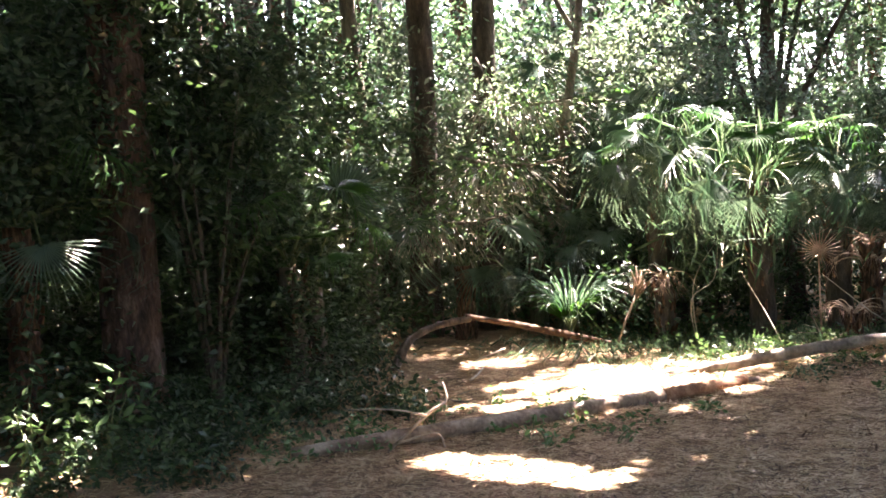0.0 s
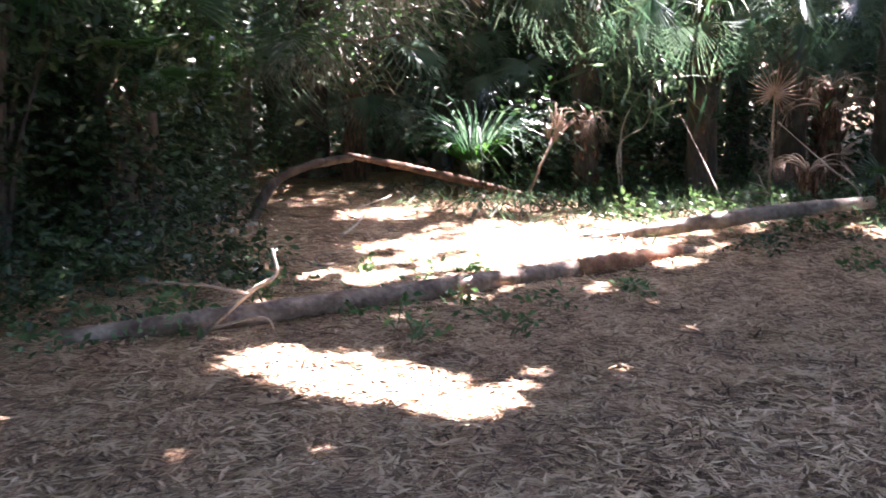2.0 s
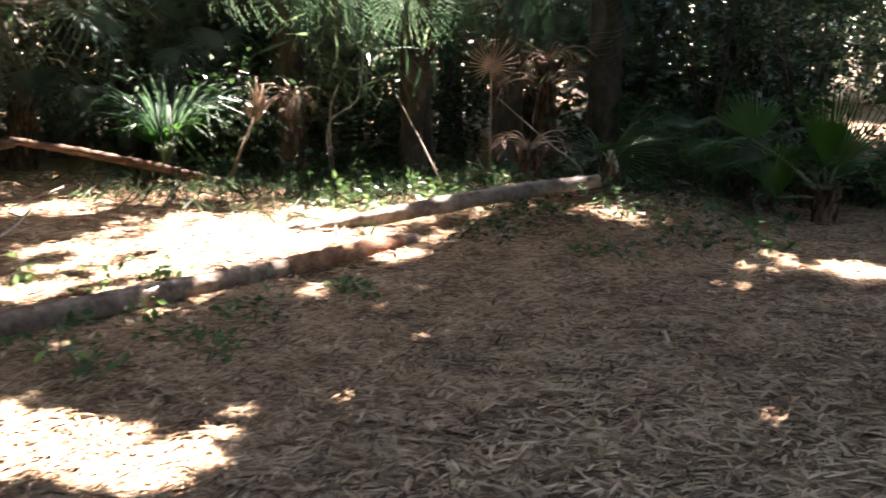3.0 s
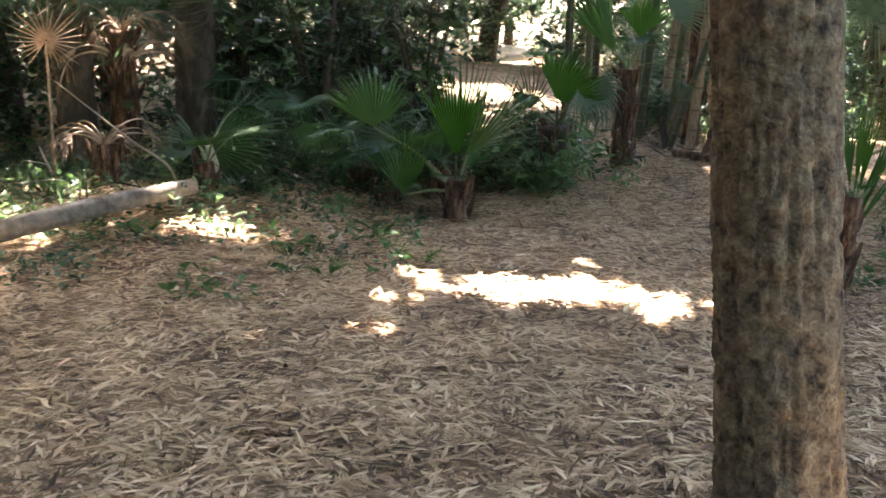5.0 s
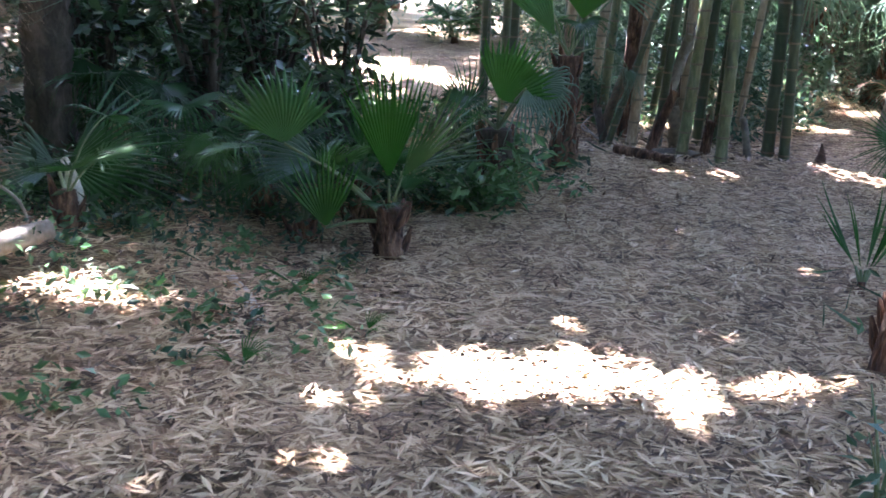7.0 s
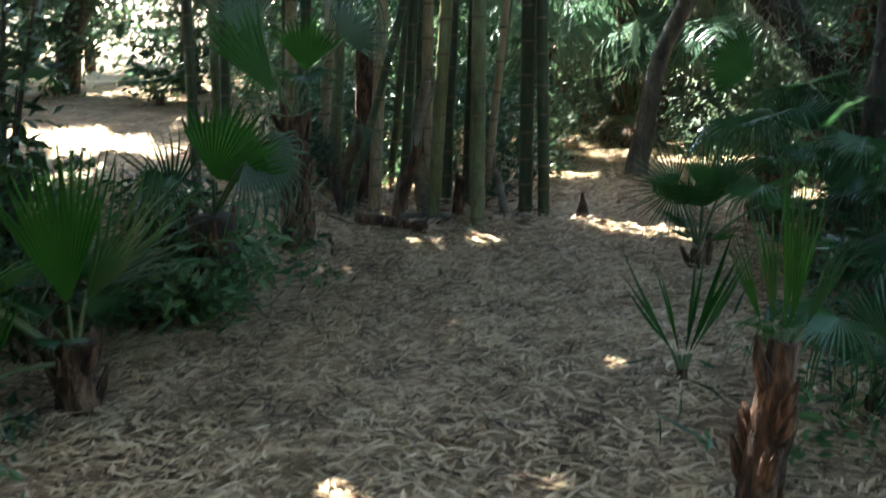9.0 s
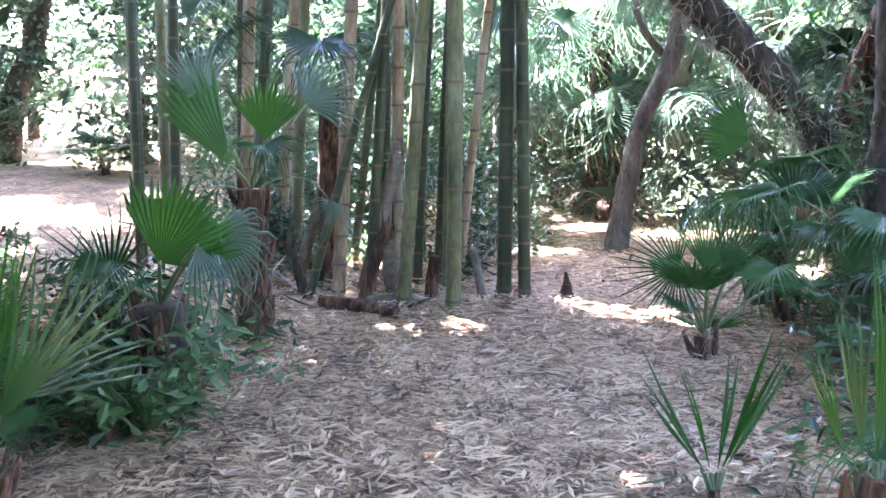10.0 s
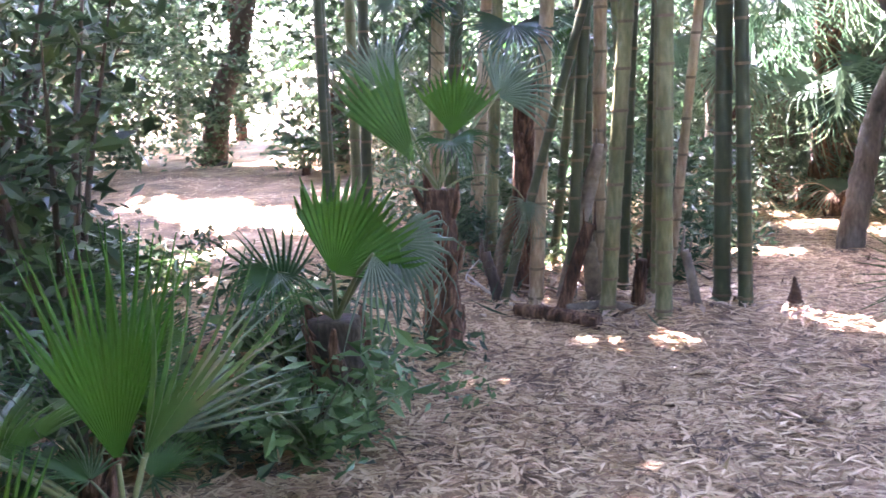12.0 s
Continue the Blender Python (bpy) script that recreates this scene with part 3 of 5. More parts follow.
bark_tree("mossy_tree", "dark trunk hung with grey moss beside another like it", [(-8.3, -5.4, 0), (-8.2, -5.4, 1.5), (-8.1, -5.4, 3.0), (-8.2, -5.3, 6.0)], [0.22, 0.17, 0.16, 0.13], DARK_BARK, 16, 0.15, 3)
bark_tree("woodland_tree", "straight brown trunk deep in the thicket", [(-8.0, -7.1, 0), (-7.95, -7.1, 2.5), (-7.95, -7.2, 4.5), (-8.0, -7.2, 6.5)], [0.13, 0.11, 0.1, 0.08], GREY_BARK, 12, 0.12, 4, crown=900)
bark_tree("leaning_tree", "grey leaning tree with a kinked trunk beside the trail", [(-0.86, 4.38, 0), (-0.78, 4.5, 0.55), (-0.7, 4.6, 1.0), (-0.5, 4.75, 1.5), (-0.42, 4.85, 2.2), (-0.2, 5.2, 4.5), (0.2, 5.6, 6.5)], [0.1, 0.08, 0.068, 0.074, 0.062, 0.055, 0.04], GREY_BARK, 16, 0.2, 5,
          limbs=[([(-0.5, 4.75, 1.45), (-0.75, 4.8, 1.75), (-0.9, 4.9, 2.4)], [0.04, 0.03, 0.02])], crown=1200)
bark_tree("shaggy_palm_trunk", "shaggy dark grey trunk clad in dead frond bases", [(-4.62, -1.35, 0), (-4.6, -1.35, 0.6), (-4.68, -1.3, 1.2), (-4.8, -1.2, 3.0), (-4.8, -1.2, 5.0)], [0.15, 0.14, 0.14, 0.13, 0.1], DARK_BARK, 20, 0.35, 6, category="palm tree")
bark_tree("woodland_tree", "dark upright trunk with sunlit flaking bark at the trail's edge", [(0.95, 3.3, 0), (0.93, 3.3, 0.6), (0.98, 3.45, 1.3), (0.96, 3.55, 2.2), (1.1, 3.8, 6)], [0.15, 0.12, 0.12, 0.12, 0.09], DARK_BARK, 16, 0.16, 7, crown=900)
bark_tree("woodland_tree", "reddish trunk leaning away behind the palmettos", [(0.5, 4.6, 0), (0.75, 4.6, 1.0), (1.0, 4.6, 1.7), (1.5, 4.7, 3.2), (2.2, 4.8, 5.0)], [0.13, 0.11, 0.11, 0.1, 0.07], BOOT, 14, 0.2, 8, crown=700)
bark_tree("clearing_tree", "dark crooked tree at the edge of the sunny clearing", [(-9.9, 8.9, 0), (-9.75, 9.0, 0.9), (-9.5, 9.2, 1.7), (-9.3, 9.3, 3.0), (-9.3, 9.4, 6)], [0.2, 0.17, 0.15, 0.13, 0.1], DARK_BARK, 14, 0.15, 9, crown=1500)


def leaning_snag():
    """A dead palm trunk leaning across, shaggy with fibres."""
    line = curve_points([(0.78, 3.75, -0.05), (0.72, 3.76, 0.5), (0.56, 3.78, 0.92), (0.27, 3.77, 1.28), (-0.12, 3.73, 1.7), (-0.46, 3.7, 2.02), (-0.9, 3.7, 2.5), (-1.3, 3.7, 3.2)], 10)
    top = base("leaning_dead_palm", 0, 0, 0, "dead palm trunk leaning over, shaggy with brown fibre and moss", "palm tree")
    part("trunk", tube(line, [0.13, 0.12, 0.11, 0.12, 0.11, 0.1], 20, 0.35, 3), DARK_BARK, top)
    g = np.random.default_rng(6)
    c = line[g.integers(4, len(line), 2600)] + g.normal(0, 0.085, (2600, 3)) - [0, 0, 0.05]
    part("fibre", leaves(c, 0.16, 0.07, 0.2, 6, droop=1.2), MOSS, top, "hanging grey-brown fibres", smooth=False)


leaning_snag()

# far trunks of the wood, dim behind the undergrowth
def far_trunks():
    g = np.random.default_rng(77)
    spots = [(-10 - 7 * g.random(), -13 + 13 * g.random()) for _ in range(22)] + [(-8 + 12 * g.random(), 9 + 8 * g.random()) for _ in range(22)] \
        + [(-16 + 5 * g.random(), -1 + 14 * g.random()) for _ in range(14)] + [(2.5 + 4 * g.random(), 2 + 8 * g.random()) for _ in range(8)] + [(8 + 4 * g.random(), -14 + 14 * g.random()) for _ in range(8)]
    for k, (x, y) in enumerate(spots):
        if -10.5 < x < -5.5 and y < 9.5 and y > 3:
            continue
        r, h = g.uniform(0.05, 0.16), g.uniform(5, 8)
        dx, dy = g.normal(0, 0.35, 2)
        mat = (GREY_BARK, DARK_BARK, BOOT)[k % 3]
        bark_tree("background_tree", ("slender grey trunk", "dark slender trunk", "brown fibrous trunk")[k % 3] + " among the undergrowth deep in the wood",
                  [(x, y, 0), (x + dx * 0.3, y + dy * 0.3, h * 0.35), (x + dx, y + dy, h)], [r * 1.2, r, r * 0.7], mat, 9, 0.12, k, crown=420)


far_trunks()

# ---- undergrowth behind ----
def open_view(c):
    """Keeps the line of sight to the sunny clearing free."""
    left = c[:, 0] < -0.35 - 0.95 * (c[:, 1] + 3.33)
    right = c[:, 0] > 0.2 - 0.62 * (c[:, 1] + 3.33)
    beyond = (c[:, 1] > 7.5) | (c[:, 0] < -10.5)
    return c[left | right | beyond]


def bushes(name, label, boxes, count, per, radius, size, mat, seed, category="undergrowth", wide=0.5):
    thing(name, leaves(open_view(clumps(boxes, count, per, radius, seed)), size, wide, 0.35, seed + 1), mat, label, category, kind="stuff", smooth=False)


bushes("undergrowth", "tangled green shrubs filling the wood behind the trail",
       [(-16, -8.4, -14, -1.5, 0.2, 5.0), (-16, -10.3, -1, 15, 0.3, 5.5), (-10, 5, 8.5, 15, 0.1, 5.0), (1.3, 6.5, 2.4, 10, 0.1, 3.6)], 1150, 190, 0.75, 0.125, LEAF_MID, 41)
# same kind of shrubs as above, in the leaf colour darkened for shade
bushes("shaded_undergrowth", "evergreen shrubs, the shade of the wood put into their colour",
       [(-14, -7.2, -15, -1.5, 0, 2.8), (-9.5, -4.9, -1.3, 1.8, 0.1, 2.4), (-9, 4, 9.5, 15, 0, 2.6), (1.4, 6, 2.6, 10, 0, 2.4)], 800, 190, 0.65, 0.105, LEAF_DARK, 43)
bushes("thicket", "dark leafy thicket of saplings and vines round the pine", [(-5.2, -3.3, -11.5, -8.4, 0.2, 3.6), (-7.0, -4.6, -9.0, -7.4, 0.3, 3.2), (-2.9, -1.6, -11.5, -9.9, 0, 1.6), (-9, -5.0, -12.5, -9.0, 0.2, 5.5), (-3.6, -2.2, -10.6, -8.7, 1.6, 3.6)], 330, 190, 0.5, 0.085, LEAF_DARK, 47)
bushes("grey_undergrowth", "grey-green twiggy scrub with dry leaves", [(-11, -6.9, -6.8, -1.0, 1.2, 4.0), (0.9, 4.5, 4, 9, 0.8, 3.5)], 210, 170, 0.6, 0.09, LEAF_GREY, 49)
bushes("far_woods", "dense green woodland all around",
       [(-34, -17, -24, 26, 0, 10), (-18, 20, 16, 34, 0, 10), (7.5, 22, -8, 17, 0, 7), (10, 24, -26, -8, 0, 6.5), (-18, 11, -30, -15, 0, 7)], 1600, 80, 1.5, 0.34, LEAF_MID, 45, "woodland", 0.6)
# added out of view to the east and south, to keep low sky light out
bushes("sky_screen_woods", "unseen leaf screen added behind the trail to block sky light", [(8.6, 11.5, -16, 8, 0, 8), (-9, 11, -17, -13.6, 0, 8), (-6, 9, -13.8, -12.2, 0.5, 4)], 520, 80, 1.0, 0.4, LEAF_DARK, 57, "woodland", 0.65)
bushes("clearing_shrubs", "leafy shrubs round the far side of the sunny clearing", [(-11.5, -8.8, 5.0, 8.6, 0.1, 2.4), (-8.2, -5.4, 8.4, 10.5, 0.2, 3.4), (-9.5, -7.6, 0.8, 2.6, 0.1, 2.2), (-4.9, -2.6, 5.0, 7.5, 0.1, 2.6), (-14.5, -10.6, 7.0, 13.0, 0.2, 4.5)], 330, 150, 0.5, 0.1, LEAF_MID, 59)
bushes("brush", "low tangled brush behind the bamboo and along the far bend of the trail", [(-4.2, -1.75, 3.6, 5.4, 0.0, 0.8), (-3.6, -1.9, 5.0, 8.6, 0.0, 1.5), (0.3, 1.8, 3.2, 6.4, 0.0, 1.2)], 120, 150, 0.4, 0.075, LEAF_MID, 55, wide=0.3)
hang = open_view(clumps([(-2.0, 2.6, 7.6, 9.8, 0.1, 2.8), (-3.8, -1.9, 7.4, 10.0, 0.3, 2.8), (0.9, 2.6, 4.6, 7.0, 0.5, 2.4)], 200, 120, 0.42, 56))
thing("hanging_brush", leaves(hang, 0.26, 0.1, 0.2, 57, droop=1.3), LEAF_GREY, "grey-green brush of narrow hanging blades at the trail's bend", "undergrowth", kind="stuff", smooth=False)
bushes("trailside_weeds", "small green weeds coming up through the leaf litter", [(-3.1, -1.75, -3.0, -1.5, 0.02, 0.1), (-2.9, -2.2, -4.2, -3.0, 0.02, 0.08)], 46, 24, 0.12, 0.045, LEAF_MID, 65, "weeds")
tuft = np.concatenate([on_ground(n, b, 300 + k, 0.06) for k, (n, b) in enumerate([(2600, (-5.8, -4.0, -4.3, -2.0)), (500, (-6.2, -5.3, -5.4, -4.3)), (160, (0.9, 1.4, -1.0, 1.6)), (200, (-3.6, -2.6, 2.4, 3.6))])])
thing("grass_tufts", leaves(tuft, 0.22, 0.055, 0.12, 301, droop=-0.5), LEAF_MID, "thin green grass and weeds growing in tufts", "grass", kind="stuff", smooth=False)
bushes("roadside_shrubs", "low dark shrubs between the palmettos and the clearing", [(-3.9, -2.75, -0.6, 0.7, 0.02, 0.52), (-2.8, -2.1, -1.4, -0.55, 0.05, 0.6)], 52, 120, 0.22, 0.07, LEAF_DARK, 61, "shrub")
# shrubs in the darkened leaf colour, deepening the shade beside the pine
bushes("pine_thicket", "tangle of shrubs beside the pine, coloured dark for its shade", [(-5.4, -3.7, -8.9, -7.9, 0.05, 2.3), (-3.9, -3.2, -9.3, -8.9, 0.05, 1.6), (-6.2, -5.2, -8.2, -7.4, 0.1, 2.2)], 85, 150, 0.36, 0.075, LEAF_DARK, 63)
bushes("ground_cover", "small green weeds and seedlings growing through the litter",
       [(-3.6, -1.4, -3.6, -0.8, 0.02, 0.08), (-2.6, -1.0, -8.6, -5.0, 0.02, 0.08), (-6.5, -3.2, -4.4, -1.6, 0.02, 0.14), (-3.0, -1.7, -1.3, 0.6, 0.02, 0.1), (0.3, 1.6, -1.2, 2.4, 0.02, 0.12), (-4.4, -3.0, -9.6, -8.0, 0.02, 0.2), (-3.4, -2.2, 2.6, 3.8, 0.02, 0.14)],
       230, 26, 0.13, 0.055, LEAF_FRESH, 51, "weeds")
thing("fern_cover", leaves(clumps([(-6.2, -2.7, -1.6, 0.4, 0.05, 0.3), (-7.5, -3.4, 0.2, 2.2, 0.03, 0.16), (-5.0, -2.9, -2.4, -1.2, 0.03, 0.2), (-3.2, -2.2, -0.9, 0.9, 0.03, 0.2), (0.5, 2.2, -0.6, 3.0, 0.03, 0.3), (-5.6, -4.2, -8.9, -7.3, 0.03, 0.25)], 260, 60, 0.22, 53), 0.085, 0.3, 0.4, 54), LEAF_DARK,
      "low dark ferns and creepers covering the ground", "ferns", kind="stuff", smooth=False)

# brush over the ground; its dark leaf colour stands in for deep shade
bushes("shade_brush", "low brush and creepers by the pine, coloured dark for deep shade", [(-5.4, -3.2, -8.4, -7.5, 0.02, 0.45), (-4.6, -2.6, -10.2, -8.7, 0.02, 0.5), (-6.4, -4.9, -7.9, -7.2, 0.05, 0.8), (-3.3, -2.3, -7.95, -7.3, 0.02, 0.2), (-3.2, -1.5, -9.3, -7.9, 0.02, 0.22), (-2.6, -0.7, -10.0, -8.8, 0.02, 0.2)], 200, 90, 0.26, 0.06, LEAF_DARK, 67)
bushes("low_boughs", "dark oak boughs hanging low over the shaded brush", [(-5.6, -3.2, -10.0, -7.9, 1.7, 3.4), (-7.4, -5.4, -8.6, -7.0, 1.3, 3.6), (-3.4, -1.8, -11.0, -9.6, 1.8, 3.4)], 130, 150, 0.42, 0.08, LEAF_MID, 69)
bushes("pine_backdrop", "dark evergreen wood standing behind the pine", [(-12, -6, -15, -9.6, 1.2, 6.5), (-6, -1.5, -14.5, -11.6, 0.5, 5.5)], 190, 150, 0.7, 0.12, LEAF_DARK, 77)
bushes("bank_brush", "dark brush between the palm trunks on the bank", [(-7.6, -5.7, -4.6, -1.6, 0.05, 1.0)], 65, 120, 0.3, 0.075, LEAF_DARK, 79)
blade_g = np.random.default_rng(81)
strips = np.stack([blade_g.uniform(-6.6, -4.7, 1500), blade_g.uniform(-4.3, -1.7, 1500), blade_g.uniform(0.75, 2.5, 1500)], 1)
strips = strips[(np.sin(3.1 * strips[:, 0] + 2.0 * strips[:, 1]) + np.sin(4.3 * strips[:, 1] - 1.7 * strips[:, 0])) > -0.2]
thing("hanging_palm_blades", leaves(strips, 0.42, 0.06, 0.15, 82, droop=1.5), LEAF_MID, "long split palm blades hanging in strips over the bank", "palm leaves", kind="stuff", smooth=False)
bushes("clump_brush", "shade-grown green brush behind the bamboo clump", [(-3.7, -1.5, 2.95, 4.2, 0.02, 0.75), (-3.3, -2.5, 2.6, 3.4, 0.02, 0.5)], 50, 110, 0.26, 0.07, LEAF_MID, 75, wide=0.35)
bushes("bend_brush", "green brush closing the bend of the trail", [(-2.3, 1.2, 6.0, 6.9, 0.0, 0.6), (-0.3, 1.6, 4.7, 5.7, 0.0, 0.6), (-5.2, -3.0, 4.0, 5.6, 0.0, 0.9)], 90, 130, 0.4, 0.085, LEAF_GREY, 71, wide=0.3)
low_brush = clumps([(-5.7, -4.7, 1.7, 2.5, 0.02, 0.22), (-7.4, -5.8, 1.9, 2.8, 0.05, 0.45)], 40, 90, 0.2, 73)
thing("clearing_edge_brush", leaves(low_brush, 0.07, 0.45, 0.35, 74), LEAF_DARK, "low dark brush at the near edge of the sunny clearing", "undergrowth", kind="stuff", smooth=False)

# ---- fallen wood ----
def fallen(name, label, points, radii, mat, sides=16, uneven=0.12, seed=0, category="log", sub=()):
    p0 = points[0]
    top = base(name, p0[0], p0[1], 0, label, category)
    shift = np.array([p0[0], p0[1], 0])
    part("wood", tube(curve_points(np.array(points) - shift, 14), radii, sides, uneven, seed), mat, top)
    for k, (pts, r) in enumerate(sub):
        part("twig", tube(curve_points(np.array(pts) - shift, 6), r, 7, 0.1, seed + k + 1), mat, top)
    return top


long_log = fallen("fallen_log", "long grey fallen log lying beside the trail", [(-1.24, -8.32, 0.06), (-1.35, -7.6, 0.085), (-1.66, -6.6, 0.085), (-2.1, -5.5, 0.07), (-2.38, -4.8, 0.06), (-2.62, -4.26, 0.05)], [0.042, 0.06, 0.062, 0.057, 0.052, 0.033], LOG_SKIN, 18, 0.14, 1)
part("bark", tube(curve_points(np.array([(-2.17, -5.3, 0.066), (-2.38, -4.8, 0.064), (-2.55, -4.42, 0.056)]) - np.array([-1.24, -8.32, 0]), 10), [0.064, 0.065, 0.054], 16, 0.25, 31), RED_BARK, long_log, "patch of red-brown bark")
fallen("fallen_log", "grey fallen log, half sunlit, propped on the bank", [(-3.38, -4.88, 0.0), (-3.1, -4.3, 0.12), (-2.85, -3.7, 0.24), (-2.8, -3.2, 0.29), (-2.8, -2.75, 0.31)], [0.042, 0.052, 0.056, 0.052, 0.045], GREY_LOG, 18, 0.16, 2)
fallen("arched_branch", "dark fallen branch arching up from the ground", [(-4.86, -7.21, -0.02), (-4.98, -7.08, 0.2), (-5.1, -6.95, 0.33), (-5.25, -6.65, 0.43), (-5.39, -6.26, 0.47)], [0.05, 0.05, 0.04, 0.036, 0.038], DARK_BARK, 14, 0.2, 3, "branch")
fallen("rotten_log", "mossy red-brown rotting log end sloping to the ground", [(-5.37, -6.32, 0.5), (-5.49, -5.74, 0.36), (-5.58, -5.15, 0.2), (-5.45, -4.5, 0.03)], [0.028, 0.034, 0.038, 0.03], ROTTEN, 14, 0.25, 4)
fallen("forked_stick", "pale forked stick leaning on the fallen log", [(-1.2, -7.7, 0.0), (-1.05, -7.55, 0.17), (-0.93, -7.4, 0.33), (-0.92, -7.29, 0.4), (-0.96, -7.3, 0.52)], [0.012, 0.012, 0.011, 0.009, 0.005], DRY_STALK, 9, 0.15, 5, "stick",
       sub=[([(-0.93, -7.42, 0.31), (-0.97, -7.65, 0.36), (-1.05, -7.96, 0.37)], [0.008, 0.006, 0.004]), ([(-1.12, -7.6, 0.1), (-1.05, -7.35, 0.16), (-1.1, -7.28, 0.04)], [0.008, 0.007, 0.005])])
fallen("broken_stick", "short bleached broken stick on the leaf litter", [(-2.34, -2.16, 0.06), (-2.1, -2.3, 0.05), (-1.83, -2.49, 0.02)], [0.02, 0.03, 0.03], PALE_STICK, 9, 0.2, 6, "stick")
fallen("short_log", "short brown barked log on the ground before the bamboo", [(-2.28, 1.9, 0.05), (-2.0, 1.82, 0.055), (-1.77, 1.75, 0.05)], [0.034, 0.04, 0.038], BOOT, 14, 0.25, 7)
fallen("short_log", "pale short log lying at the bamboo's foot", [(-2.05, 2.05, 0.03), (-1.85, 2.15, 0.04), (-1.7, 2.1, 0.04)], [0.03, 0.035, 0.03], GREY_LOG, 12, 0.2, 8)
fallen("leaning_stake", "small pointed wooden stub standing out of the litter", [(-0.93, 2.56, -0.02), (-0.93, 2.57, 0.06), (-0.94, 2.58, 0.17)], [0.08, 0.035, 0.006], ROTTEN, 10, 0.25, 9, "stub")

# ---- bamboo ----
_ring = mesh_of("node", *joined([tube([(0, 0, -0.012), (0, 0, -0.004), (0, 0, 0.004), (0, 0, 0.012)], [1.0, 1.1, 1.12, 0.99], 14, 0.02, 1, caps=False)]), NODE_RING)


def culm(x, y, radius, mat, lean, label, seed):
    """One bamboo culm with swollen nodes."""
    g = np.random.default_rng(seed)
    z0 = ground_z(x, y)
    top = base("bamboo_culm", x, y, z0, label, "bamboo", "culms of the bamboo clump")
    tall, zs, rs, marks, z = 8.0, [-0.06], [radius], [], 0.06
    gap = g.uniform(0.13, 0.17)
    while z < tall:
        r = radius * (1 - 0.045 * z)
        marks.append((z, r))
        zs += [z - 0.03, z - 0.008, z, z + 0.012, z + 0.04]
        rs += [r * 0.98, r * 1.03, r * 1.0, r * 1.05, r * 0.98]
        z += gap
        gap = min(gap * 1.07, 0.42) * g.uniform(0.95, 1.05)
    zs, rs = np.array(zs), np.array(rs)
    bow = lambda q: np.stack([lean[0] * q / 2 + 0.012 * lean[0] * q * q, lean[1] * q / 2 + 0.012 * lean[1] * q * q, q], -1)
    p = bow(zs)
    sides = 14
    a = np.linspace(0, 2 * np.pi, sides, endpoint=False)
    v = (p[:, None] + np.stack([np.cos(a)[None] * rs[:, None], np.sin(a)[None] * rs[:, None], 0 * rs[:, None] + 0 * a], -1)).reshape(-1, 3)
    i, j = np.meshgrid(np.arange(len(zs) - 1), np.arange(sides), indexing="ij")
    f = np.stack([i * sides + j, i * sides + (j + 1) % sides, (i + 1) * sides + (j + 1) % sides, (i + 1) * sides + j], -1).reshape(-1, 4)
    part("stem", (v, f), mat, top)
    for z, r in marks:
        if z < 3.2:
            ob = new("node", _ring)
            ob.parent = top
            ob.matrix_basis = Matrix.Translation(bow(np.array(z))) @ Matrix.Diagonal((r * 1.03, r * 1.03, 0.7, 1))


G, T_, D_ = BAMBOO_GREEN, BAMBOO_TAN, BAMBOO_SHADED
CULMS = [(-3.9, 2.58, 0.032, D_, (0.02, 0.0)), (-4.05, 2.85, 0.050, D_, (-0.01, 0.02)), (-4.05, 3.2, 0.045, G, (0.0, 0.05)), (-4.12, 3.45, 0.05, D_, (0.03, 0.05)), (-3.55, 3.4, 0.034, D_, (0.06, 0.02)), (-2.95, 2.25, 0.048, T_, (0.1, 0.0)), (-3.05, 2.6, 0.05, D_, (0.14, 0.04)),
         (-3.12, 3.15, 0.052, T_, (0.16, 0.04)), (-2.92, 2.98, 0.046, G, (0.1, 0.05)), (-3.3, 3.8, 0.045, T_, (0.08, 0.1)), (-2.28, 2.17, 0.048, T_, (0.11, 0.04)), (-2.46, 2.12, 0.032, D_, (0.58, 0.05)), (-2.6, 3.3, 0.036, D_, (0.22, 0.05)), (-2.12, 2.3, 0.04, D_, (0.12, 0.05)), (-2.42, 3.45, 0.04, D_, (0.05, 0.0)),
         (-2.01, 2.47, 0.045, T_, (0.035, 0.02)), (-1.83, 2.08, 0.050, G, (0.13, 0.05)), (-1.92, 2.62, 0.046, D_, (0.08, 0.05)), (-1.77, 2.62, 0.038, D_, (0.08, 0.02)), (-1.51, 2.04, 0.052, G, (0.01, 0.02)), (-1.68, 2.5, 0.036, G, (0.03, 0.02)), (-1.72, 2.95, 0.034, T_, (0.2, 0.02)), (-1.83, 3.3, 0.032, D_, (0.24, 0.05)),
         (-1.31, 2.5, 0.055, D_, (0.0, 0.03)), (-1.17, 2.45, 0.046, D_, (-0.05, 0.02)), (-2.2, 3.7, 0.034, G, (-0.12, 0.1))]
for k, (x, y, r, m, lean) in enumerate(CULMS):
    culm(x, y, 0.88 * r, m, lean, {id(G): "smooth yellow-green bamboo culm with dark node rings", id(T_): "aged tan bamboo culm with dark node rings", id(D_): "green bamboo culm, coloured dark for the shade of the clump"}[id(m)], k)

